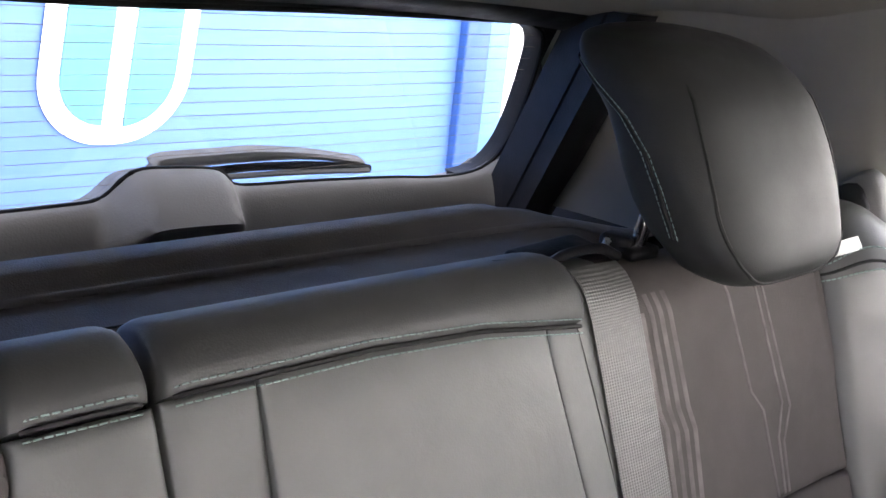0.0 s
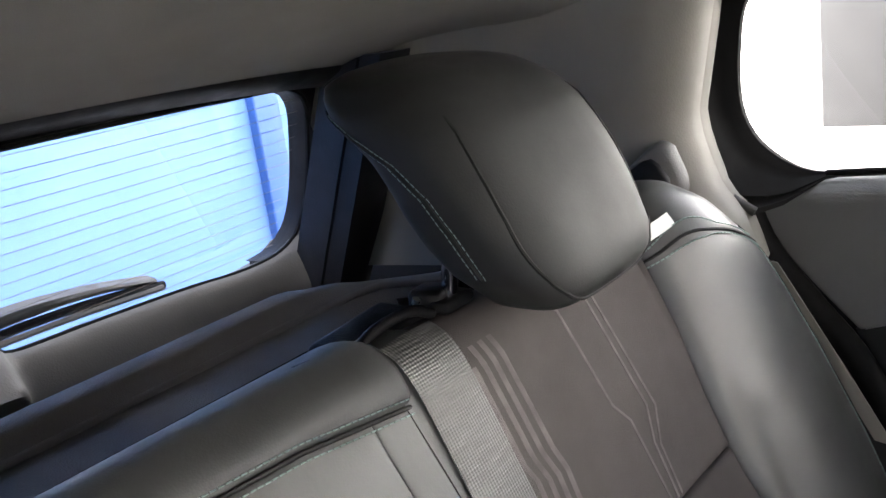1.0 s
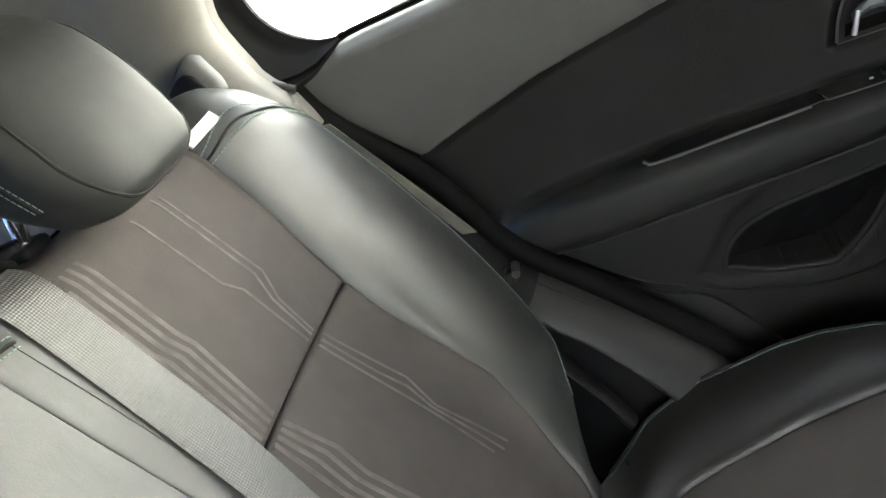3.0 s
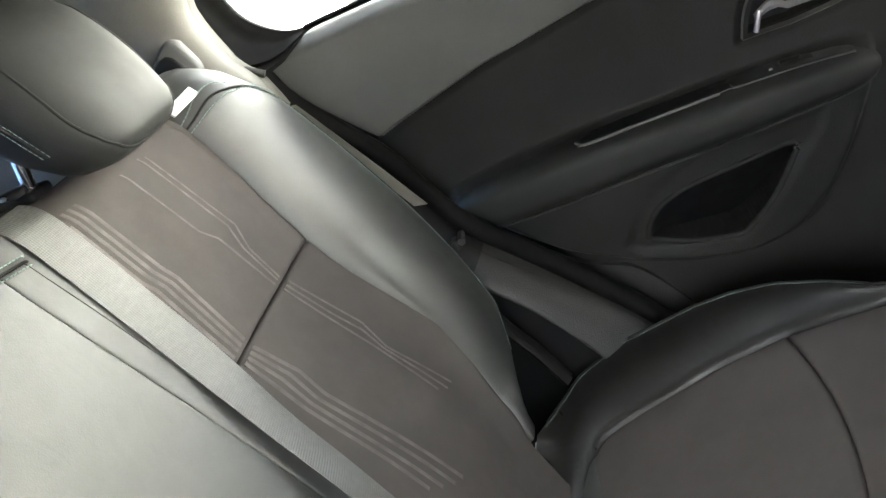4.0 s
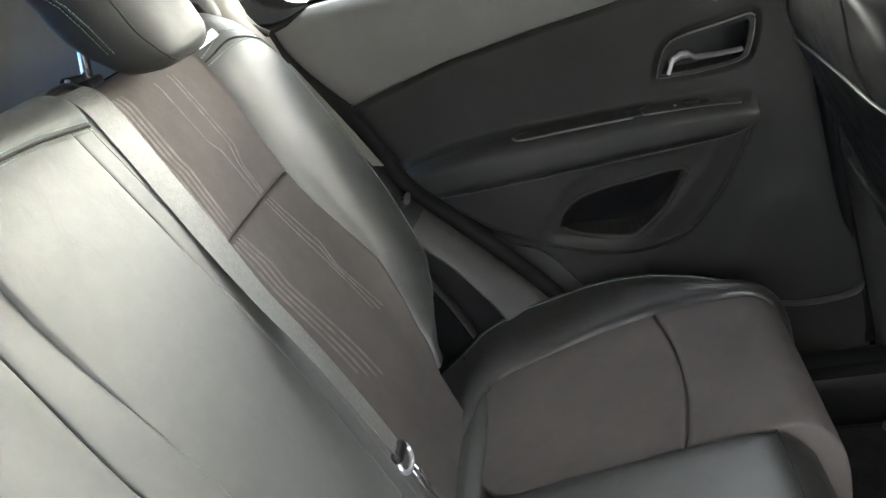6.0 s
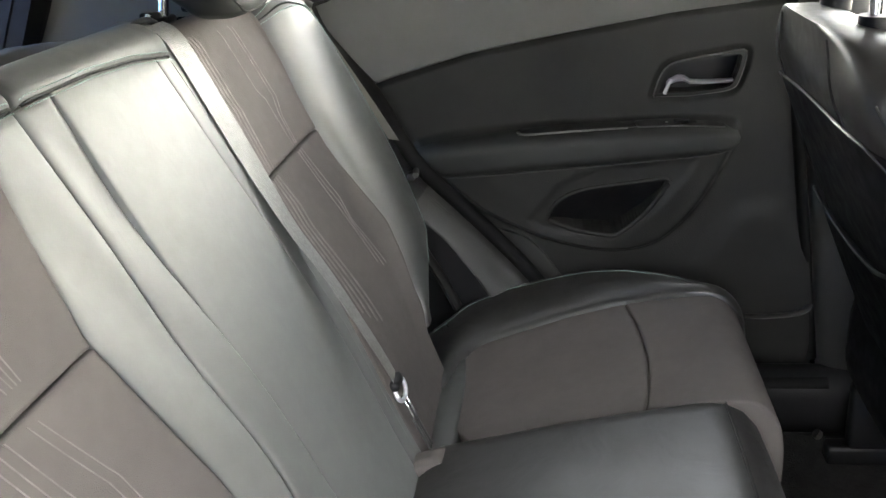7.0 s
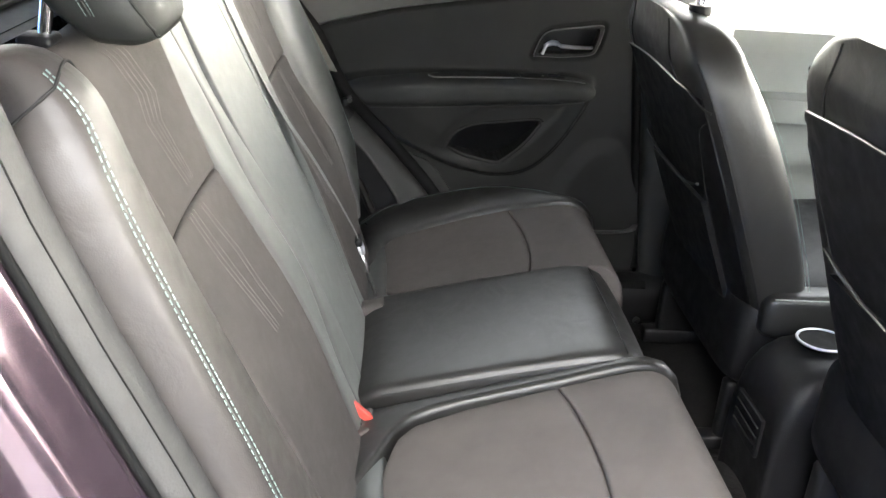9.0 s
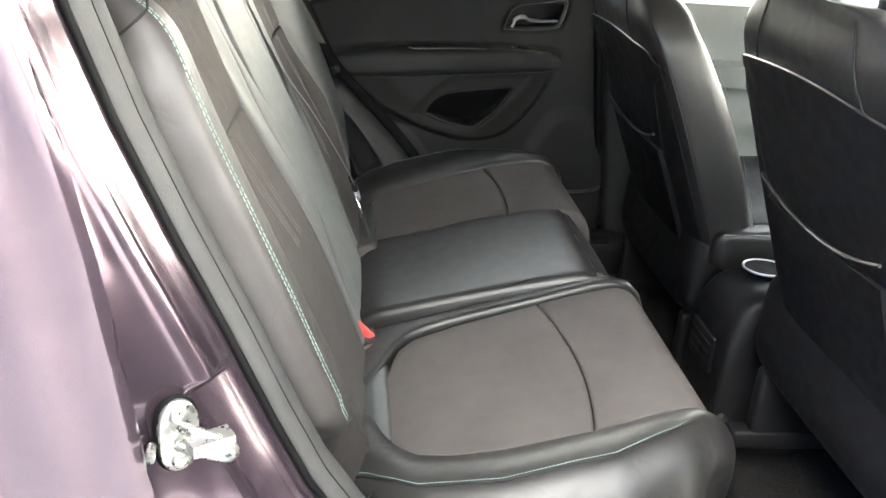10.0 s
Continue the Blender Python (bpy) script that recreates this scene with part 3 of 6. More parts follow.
def pattern_lines(sign, thing_part):
    """Woven lighter lines with a jog, in two groups per cloth panel."""
    if sign > 0:
        out = [((0.334, 1.115), (0.343, 1.036), (0.355, 1.020), (0.356, 0.957)), ((0.371, 1.115), (0.381, 1.020), (0.369, 0.997), (0.365, 0.957)),
               ((0.380, 1.112), (0.391, 1.016), (0.375, 0.993), (0.371, 0.957)),
               ((0.360, 0.948), (0.374, 0.878), (0.379, 0.849), (0.387, 0.772)), ((0.368, 0.948), (0.380, 0.895), (0.389, 0.866), (0.386, 0.838), (0.400, 0.762)), ((0.376, 0.948), (0.387, 0.911), (0.399, 0.869), (0.391, 0.836), (0.413, 0.760)),
               ((0.236, 1.12), (0.238, 1.046), (0.243, 1.030), (0.236, 0.957)), ((0.247, 1.12), (0.249, 1.044), (0.254, 1.028), (0.246, 0.957)),
               ((0.258, 1.12), (0.261, 1.043), (0.265, 1.027), (0.256, 0.957)), ((0.225, 1.11), (0.226, 1.046), (0.231, 1.034), (0.225, 0.957)), ((0.214, 1.10), (0.214, 1.060), (0.217, 1.044), (0.214, 0.957)),
               ((0.256, 0.948), (0.270, 0.905), (0.266, 0.877), (0.274, 0.838), (0.295, 0.727)), ((0.247, 0.948), (0.257, 0.910), (0.253, 0.882), (0.263, 0.828), (0.278, 0.735)),
               ((0.238, 0.948), (0.244, 0.915), (0.241, 0.886), (0.250, 0.822), (0.260, 0.748)), ((0.229, 0.948), (0.230, 0.917), (0.230, 0.886), (0.239, 0.817), (0.243, 0.762))]
    else:
        out = [((0.433, 1.137), (0.435, 1.079), (0.436, 1.035), (0.428, 0.985)), ((0.424, 1.137), (0.424, 1.079), (0.425, 1.040), (0.416, 0.985)),
               ((0.344, 1.122), (0.322, 1.074), (0.337, 1.049), (0.315, 0.980)), ((0.332, 1.120), (0.309, 1.072), (0.325, 1.047), (0.306, 0.980)), ((0.319, 1.118), (0.297, 1.070), (0.314, 1.045), (0.299, 0.980)),
               ((0.306, 1.116), (0.284, 1.068), (0.304, 1.043), (0.294, 0.980)), ((0.293, 1.114), (0.272, 1.065), (0.294, 1.041), (0.289, 0.980)),
               ((0.353, 0.960), (0.336, 0.904), (0.314, 0.846), (0.300, 0.80)), ((0.343, 0.960), (0.325, 0.902), (0.305, 0.846), (0.292, 0.80)), ((0.332, 0.960), (0.312, 0.900), (0.296, 0.845), (0.284, 0.80)),
               ((0.309, 0.957), (0.281, 0.892), (0.273, 0.844), (0.262, 0.80)), ((0.298, 0.955), (0.269, 0.890), (0.263, 0.843), (0.252, 0.80))]
    for line in out:
        P = np.array(line)
        n = 40
        k = np.linspace(0, len(P) - 1, n)
        x = np.interp(k, range(len(P)), P[:, 0])
        a = az(np.interp(k, range(len(P)), P[:, 1]))
        h = insert_base(sign * x, a)
        w = (0.0015 if P[0][0] > 0.3 else 0.0025) if sign > 0 else 0.0007
        F = np.array([BACK(sign * (x + d), a, h + lift) for d, lift in ((-w, 0.0003), (0, 0.0006), (w, 0.0003))])
        B = np.array([BACK(sign * (x + d), a, h - 0.002) for d in (-w, 0, w)])
        part("woven_line", slab(F, B), PATTERN, thing_part)


def seat_side(bench, sign):
    """Cloth panels, bolster, seams and stitching of one outer place."""
    shares = (az(0.58), az(0.83), az(0.97), az(1.05), az(1.11))
    inner = lambda a: sign * np.interp(a, shares, (0.185, 0.192, 0.210, 0.208, 0.207) if sign > 0 else (0.176, 0.186, 0.212, 0.199, 0.186))
    outer = lambda a: sign * x_in[sign](a)
    cross = az(0.9515 if sign > 0 else 0.963)
    up = part("upper_cloth_panel", pad(BACK, inner, outer, cross + 0.0008, OVER, insert_base, r=0.009, depth=0.006), FABRIC, bench)
    lo = part("lower_cloth_panel", pad(BACK, inner, outer, az(0.50), cross - 0.0008, insert_base, r=0.009, depth=0.006, na=40), FABRIC, bench)
    pattern_lines(sign, up)
    b = part("side_bolster", bolster(sign), LEATHER if sign > 0 else LEATHER_FLANK, bench, "smooth black leather bolster")
    A = np.linspace(az(0.70), az(1.122 if sign < 0 else 1.090), 130)
    part("piping", tube(bolster_line(1.0 if sign > 0 else 0.936, A, sign, 0.0), 0.0011 if sign > 0 else 0.0008), SEAM if sign > 0 else LEATHER_FLANK, b)
    sew = dict(length=0.004, gap=0.0016, r=0.0007) if sign > 0 else dict(length=0.0046, gap=0.0026, r=0.00065)
    part("stitching", dashes(bolster_line(0.910 if sign < 0 else 0.955, A, sign, 0.0008), **sew), STITCH, b, "pale green double stitching", kind="stuff")
    second = BACK(sign * (x_out[sign](A) + 0.0058), A, bolster_h(1.0, A, sign) - 0.0024) if sign > 0 else bolster_line(0.962, A, sign, 0.0008)
    part("stitching", dashes(second, **sew), STITCH, b, "pale green double stitching", kind="stuff")
    flank = BACK(sign * (x_out[sign](A) + 0.0132), A, bolster_h(1.0, A, sign) - 0.041)
    part("flank_seam", tube(flank, 0.0015), SEAM, b)
    part("stitching", dashes(BACK(sign * (x_out[sign](A) + 0.0132), A, bolster_h(1.0, A, sign) - 0.046), 0.0040, 0.0026, 0.0012), BROWN_THREAD, b, "brown stitching on the bolster's flank", kind="stuff")
    t = np.linspace(0.0, 1.0, 40)
    for da, kind in ((-0.006, 0), (0.0, 1), (0.006, 0)):
        a = np.full(40, az(1.098) + da) + 0.008 * np.sin(np.pi * t) + (0.006 - 0.035 * t ** 2 if sign > 0 else 0.021)
        P = bolster_line(t, a, sign, 0.0008)
        fa = np.full(12, a[-1])
        fh = bolster_h(1.0, fa, sign) - np.array([0.004, 0.008, 0.013, 0.018, 0.023, 0.028, 0.033, 0.038, 0.042, 0.046, 0.050, 0.054])
        fx = x_out[sign](fa) + np.array([0.0066, 0.0090, 0.0108, 0.0122, 0.0126, 0.0128, 0.0130, 0.0130, 0.0130, 0.0126, 0.0122, 0.0116])
        P = np.vstack([P, BACK(sign * fx, fa, fh)]) if sign < 0 and kind else P
        if kind:
            part("shoulder_seam", tube(P, 0.0014), SEAM, b)
        elif sign > 0:
            part("stitching", dashes(P + (0, -0.0006, 0.0008), r=0.0007), STITCH, b, "pale green double stitching", kind="stuff")
    if sign > 0:
        u = np.linspace(0, 1, 8)
        part("seat_label", slab(*[np.array([BACK(0.428 + 0.091 * v, np.linspace(TOP + 0.003, TOP + 0.0115, 4), 0.022 + 0.010 * v + lift) for v in u]) for lift in (0.002, 0.0)]), LABEL, b, "white cloth label")


def back_shell(x0, x1):
    A = np.linspace(az(0.50), OVER + 0.02, 50)
    X = np.linspace(x0, x1, 12)
    F = BACK(X[None], A[:, None], np.full((50, 12), -0.022))
    B = np.array([[(x, min(p[1] + 0.09, 0.185), p[2]) for x, p in zip(X, row)] for row in F])
    return slab(F, B)


def seam_z(x):
    """Height of the cross seam: level in the middle, falling towards the belt."""
    return np.interp(x, (-0.20, -0.12, 0.0, 0.08, 0.17), (1.126, 1.126, 1.126, 1.122, 1.111))


def middle_header(x0, x1):
    """The padded band over the top of the middle place."""
    X = spaced(x0, x1, min(0.022, (x1 - x0) * 0.3), 14)
    s = np.concatenate([[0, 0.002, 0.005, 0.010], np.linspace(0.016, 0.16, 26)])
    G = mz(seam_z(X))[None] + 0.001 + s[:, None]
    lift = np.interp(s, (0, 0.004, 0.012, 0.04, 0.08, 0.16), (-0.0015, 0.0015, 0.004, 0.008, 0.006, -0.01))
    d = np.minimum(X - x0, x1 - X)
    side = 0.006 * (1 - np.sqrt(np.clip(1 - (1 - np.clip(d / 0.012, 0, 1)) ** 2, 0, 1)))
    H = lift[:, None] - side[None]
    Xg = np.repeat(X[None], len(s), 0)
    return slab(MID(Xg, G, H), MID(Xg, G, np.full(G.shape, -0.03)))


def header_seam(x0, x1, owner):
    X = np.linspace(x0 + 0.004, x1 - 0.004, 90)
    d = np.minimum(X - x0, x1 - X)
    dip = 0.010 * (1 - np.clip(d / 0.012, 0, 1)) ** 2
    a = mz(seam_z(X))
    part("fold_seam", tube(MID(X, a, 0.0010 - dip), 0.0014), SEAM, owner)
    for da, lift in ((-0.0044, 0.0016), (0.0044, 0.0028)):
        part("stitching", dashes(MID(X, a + da, lift - dip)), STITCH, owner, "pale green double stitching", kind="stuff")


bench60 = thing("rear_bench", (0.2, 0.1, 0.56), "upright wide rear backrest in black leather and brown-grey cloth", "car seat", "rear backrests")
part("shell", back_shell(-0.115, 0.47), CARPET, bench60, "black carpeted shell")
seat_side(bench60, 1.0)
lumbar = lambda X, A: 0.008 * np.exp(-((A - mz(0.79)) / 0.13) ** 2) + 0.0 * X
soft = lambda X, A: lumbar(X, A) + 0.004 * np.sin((A - mz(0.6)) * 9.0) + 0.002 * np.sin(X * 60 + A * 25)
cx = lambda v: (lambda a: v + 0.0 * a)
x_panel = lerp((mz(0.58), 0.1530), (mz(0.90), 0.1510), (mz(0.96), 0.1470), (mz(1.016), 0.141), (mz(1.06), 0.136), (mz(1.11), 0.1305))
x_strip = lerp((mz(0.58), 0.1790), (mz(0.90), 0.1760), (mz(0.98), 0.1710), (mz(1.06), 0.164), (mz(1.11), 0.158), (mz(1.135), 0.157))


def MIDS(x, a, h):
    """The middle surface, its upper edge drawn along the cross seam."""
    return MID(x, a + (mz(seam_z(x)) - mz(1.122)) * smooth(mz(0.95), mz(1.122), a), h)


part("middle_strip", pad(MIDS, cx(-0.1175), lerp((mz(0.58), -0.040), (mz(1.04), -0.0705), (mz(1.11), -0.0690)), mz(0.50), mz(1.122) - 0.0003, soft, r=0.010, depth=0.0035), LEATHER_SOFT, bench60, "creased black leather strip")
part("middle_panel", pad(MIDS, lerp((mz(0.58), -0.0397), (mz(1.04), -0.0702), (mz(1.11), -0.0687)), x_panel, mz(0.50), mz(1.122) - 0.0003, lumbar, r=0.005, depth=0.0018, puff=0.003, nx=22), LEATHER_SOFT, bench60, "wide smooth black leather panel")
part("middle_strip", pad(MIDS, lambda a: x_panel(a) + 0.0003, x_strip, mz(0.50), mz(1.122) - 0.0003, lumbar, r=0.005, depth=0.0018, edges="lbt"), LEATHER_SOFT, bench60)
part("belt_channel", pad(MID, lambda a: x_strip(a) + 0.0003, cx(0.204), mz(0.50), mz(1.126) + 0.115, lumbar, r=0.004, depth=0.0016, edges="rbt", na=30), LEATHER_SOFT, bench60)
header = part("header_band", middle_header(-0.1155, 0.1685), LEATHER_BAND_DIM, bench60, "padded black leather header band")
header_seam(-0.1155, 0.1685, header)

bench40 = thing("rear_bench", (-0.35, 0.1, 0.56), "upright narrow rear backrest in black leather and brown-grey cloth", "car seat", "rear backrests")
part("shell", back_shell(-0.47, -0.132), CARPET, bench40, "black carpeted shell")
seat_side(bench40, -1.0)
part("inner_strip", pad(MID, lerp((mz(0.58), -0.1755), (mz(0.83), -0.1855), (mz(0.97), -0.2115), (mz(1.05), -0.1985), (mz(1.11), -0.1855)), cx(-0.1200), mz(0.50), mz(1.1245), soft, r=0.011, depth=0.005), LEATHER_SOFT, bench40, "creased black leather strip")
header40 = part("header_band", middle_header(-0.185, -0.1225), LEATHER_BAND_DIM, bench40, "padded black leather header band")
header_seam(-0.183, -0.1235, header40)

# belt guide and seat release on the top of the wide backrest
guide = thing("belt_guide", (0.21, 0.13, 1.12), "black plastic belt guide on top of the rear backrest", "belt guide")
part("guide_base", box(0.205, 0.140, 1.131, 0.085, 0.040, 0.014, 0.006, 3, Euler((0.1, 0.0, 0.12)).to_matrix()), PLASTIC_DEEP, guide)
part("release_tab", box(0.130, 0.110, 1.1425, 0.032, 0.022, 0.009, 0.0044, 3, Euler((0.15, 0.0, -0.25)).to_matrix()), PLASTIC_DEEP, guide, "dark release tab")
part("guide_bar", tube(curve([(0.165, 0.118, 1.134), (0.19, 0.120, 1.142), (0.225, 0.120, 1.142), (0.245, 0.118, 1.134)], 20), 0.004, 8), PLASTIC_DEEP, guide)
part("latch", box(0.262, 0.130, 1.139, 0.030, 0.026, 0.014, 0.004, 2, Euler((0.0, 0.1, 0.3)).to_matrix()), PLASTIC_DEEP, guide)
part("latch_screw", tube([(0.238, 0.126, 1.139), (0.238, 0.1235, 1.146)], 0.003, 10), STEEL, guide)

# ---------------------------------------------------------------- headrests
HR = [  # height, front, rear, half width
    (1.130, 0.046, 0.076, 0.0280), (1.134, 0.031, 0.082, 0.0540), (1.140, 0.022, 0.089, 0.0674), (1.149, 0.017, 0.098, 0.0750), (1.162, 0.0185, 0.113, 0.0836), (1.18, 0.026, 0.128, 0.0883), (1.20, 0.036, 0.138, 0.0932),
    (1.22, 0.048, 0.145, 0.0962), (1.24, 0.061, 0.157, 0.0972), (1.255, 0.071, 0.176, 0.0963), (1.268, 0.084, 0.194, 0.0915), (1.278, 0.098, 0.203, 0.0839), (1.287, 0.116, 0.205, 0.0752), (1.293, 0.135, 0.199, 0.0520), (1.296, 0.153, 0.186, 0.0240)]


HE = 3.4    # how square the headrest is in plan


def headrest_at(z):
    H = np.array(HR)
    f, r, w = (np.interp(z, H[:, 0], H[:, k]) for k in (1, 2, 3))
    return f, r, w


def headrest_side(z, frac, sign_x, cx0, out=0.0008):
    """A place on the flank at the share frac from front to rear."""
    f, r, w = headrest_at(z)
    c, d = (f + r) / 2, (r - f) / 2
    v = 2 * frac - 1
    x = (w + out) * (1 - np.abs(v) ** HE) ** (1 / HE)
    return np.stack(np.broadcast_arrays(cx0 + sign_x * x, c + v * d, z), -1)


def headrest_front(z, x, cx0, out=0.0008):
    f, r, w = headrest_at(z)
    c, d = (f + r) / 2, (r - f) / 2 + out
    return np.stack(np.broadcast_arrays(cx0 + x, c - d * (1 - np.clip(np.abs(x) / w, 0, 1) ** HE) ** (1 / HE), z), -1)


def headrest(cx0, label):
    h = thing("headrest", (cx0, 0.1, 1.13), label, "headrest", "rear headrests")
    zs = curve([(z, i) for i, (z, *_) in enumerate(HR)], 40)[:, 0]
    ang = np.linspace(0, 2 * np.pi, 64, endpoint=False)
    R = []
    for z in zs:
        f, r, w = headrest_at(z)
        c, d = (f + r) / 2, (r - f) / 2
        e = 2 / HE
        R.append([(cx0 + w * np.sign(np.cos(a)) * abs(np.cos(a)) ** e, c + d * np.sign(np.sin(a)) * abs(np.sin(a)) ** e, z) for a in ang])
    part("head_cushion", rings(R), LEATHER_MATT, h)
    # seam round the face, a broad shield shape
    half_shape = [(-0.068, 1.273), (-0.075, 1.258), (-0.079, 1.235), (-0.080, 1.205), (-0.077, 1.178), (-0.067, 1.157), (-0.047, 1.1425), (-0.020, 1.1375)]
    shape = curve(half_shape + [(-x, z) for x, z in half_shape[::-1]], 120)
    sink = -0.0003 - 0.004 * smooth(0.88, 1.0, np.abs(np.linspace(-1, 1, 120)))
    part("face_seam", tube(headrest_front(shape[:, 1], shape[:, 0], cx0, sink), 0.0015), SEAM, h)
    z = np.linspace(1.163, 1.272, 90)
    for s in (-1, 1):
        for k, (df, mat) in enumerate(((-0.035, STITCH), (0.035, STITCH), (0.0, SEAM))):
            f, r, w = headrest_at(z)
            frac = (np.interp(z, (1.150, 1.166, 1.195, 1.217, 1.239, 1.252, 1.270), (0.064, 0.070, 0.083, 0.096, 0.119, 0.143, 0.182)) - f) / (r - f) + df
            line = headrest_side(z, np.clip(frac, 0, 0.97), s, cx0)
            if mat is STITCH:
                part("stitching", dashes(line, r=0.00038), STITCH, h, "pale green stitching", kind="stuff")
            else:
                part("flank_seam", tube(line, 0.0013), SEAM, h)
    for dx in (-0.058, 0.058):
        part("post", tube([(cx0 + dx, 0.122, 1.10), (cx0 + dx, 0.118, 1.135), (cx0 + dx, 0.108, 1.19)], 0.006, 12), CHROME, h, "chrome post")
        part("post_sleeve", box(cx0 + dx, 0.122, 1.136, 0.034, 0.030, 0.010, 0.004), PLASTIC_DEEP, h)
    return h


headrest(0.323, "black leather rear headrest with pale stitching on chrome posts")
headrest(-0.338, "black leather rear headrest with pale stitching on chrome posts")

# ---------------------------------------------------------------- middle belt
belt = thing("seat_belt", (0.19, 0.0, 0.7), "light grey middle seat belt hanging down the rear backrest", "seat belt")
zb = np.linspace(1.150, 0.715, 72)
hang = curve([(0.715, 0.133, 0.046), (0.74, 0.136, 0.045), (0.80, 0.150, 0.036), (0.85, 0.163, 0.026), (0.90, 0.179, 0.012), (0.95, 0.189, 0.0055), (1.0, 0.194, 0.0025), (1.06, 0.1945, 0.0018), (1.128, 0.194, 0.0018), (1.178, 0.193, 0.0018)], 90)
cxb, hb = (np.interp(zb, hang[:, 0], hang[:, k]) for k in (1, 2))
half = np.interp(zb, (0.715, 0.76, 0.85, 0.95, 1.128), (0.017, 0.019, 0.0215, 0.0238, 0.0246))
turned = 0.16 * smooth(1.0, 0.87, zb)      # the loose strap hangs slightly twisted
A = mz(np.minimum(zb, 1.118)) + np.maximum(zb - 1.118, 0.0)
F = np.array([MID(cxb + s * half * np.cos(turned), A, hb + 0.0016 - 0.001 * abs(s) - s * half * np.sin(turned)) for s in (-1, -0.9, 0, 0.9, 1)])
Bk = np.array([MID(cxb + s * half * np.cos(turned), A, hb - s * half * np.sin(turned)) for s in (-1, -0.9, 0, 0.9, 1)])
webbing = part("webbing", slab(F, Bk), WEBBING, belt, "light grey woven webbing")
tilt = Euler((-0.42, 0.10, 0)).to_matrix()
part("tongue_grip", box(*BACK(0.132, az(0.712), 0.046), 0.036, 0.011, 0.014, 0.005, 3, tilt), PLASTIC_DEEP, belt, "black plastic tongue grip")
part("tongue_eye", tube(BACK(0.134 + 0.020 * np.cos(np.linspace(-0.6, 3.7, 24)), az(0.702) + 0.012 * np.sin(np.linspace(-0.6, 3.7, 24)) * -1, 0.045), 0.0028, 8), SATIN, belt, "bright steel tongue eye")
for dx in (-0.0055, 0.0055):
    part("tongue_bar", box(*BACK(0.148 + dx, az(0.672), 0.038), 0.0055, 0.003, 0.040, 0.001, 1, tilt), CHROME, belt, "bright steel tongue bar")
    part("buckle_stalk", tube(BACK(np.linspace(0.153, 0.160, 6) + dx * 0.8, np.linspace(az(0.655), az(0.612), 6), np.linspace(0.034, 0.030, 6)), 0.0026, 8), PLASTIC_GREY, belt, "dark buckle stalk")

# ---------------------------------------------------------------- rear bench: cushions
CUSH = Profile([(-0.10, 0.551), (-0.22, 0.588), (-0.34, 0.625), (-0.46, 0.662), (-0.525, 0.680), (-0.560, 0.683), (-0.585, 0.669), (-0.600, 0.64), (-0.604, 0.59), (-0.598, 0.50), (-0.585, 0.40)], 0.0, -1.0)
CK = int(np.argmin(CUSH.P[:, 0]))
ay = lambda y: np.interp(-np.asarray(y, float), -CUSH.P[:CK, 0], CUSH.a[:CK])   # way at which the cushion top reaches y
CEND = CUSH.a[-1]


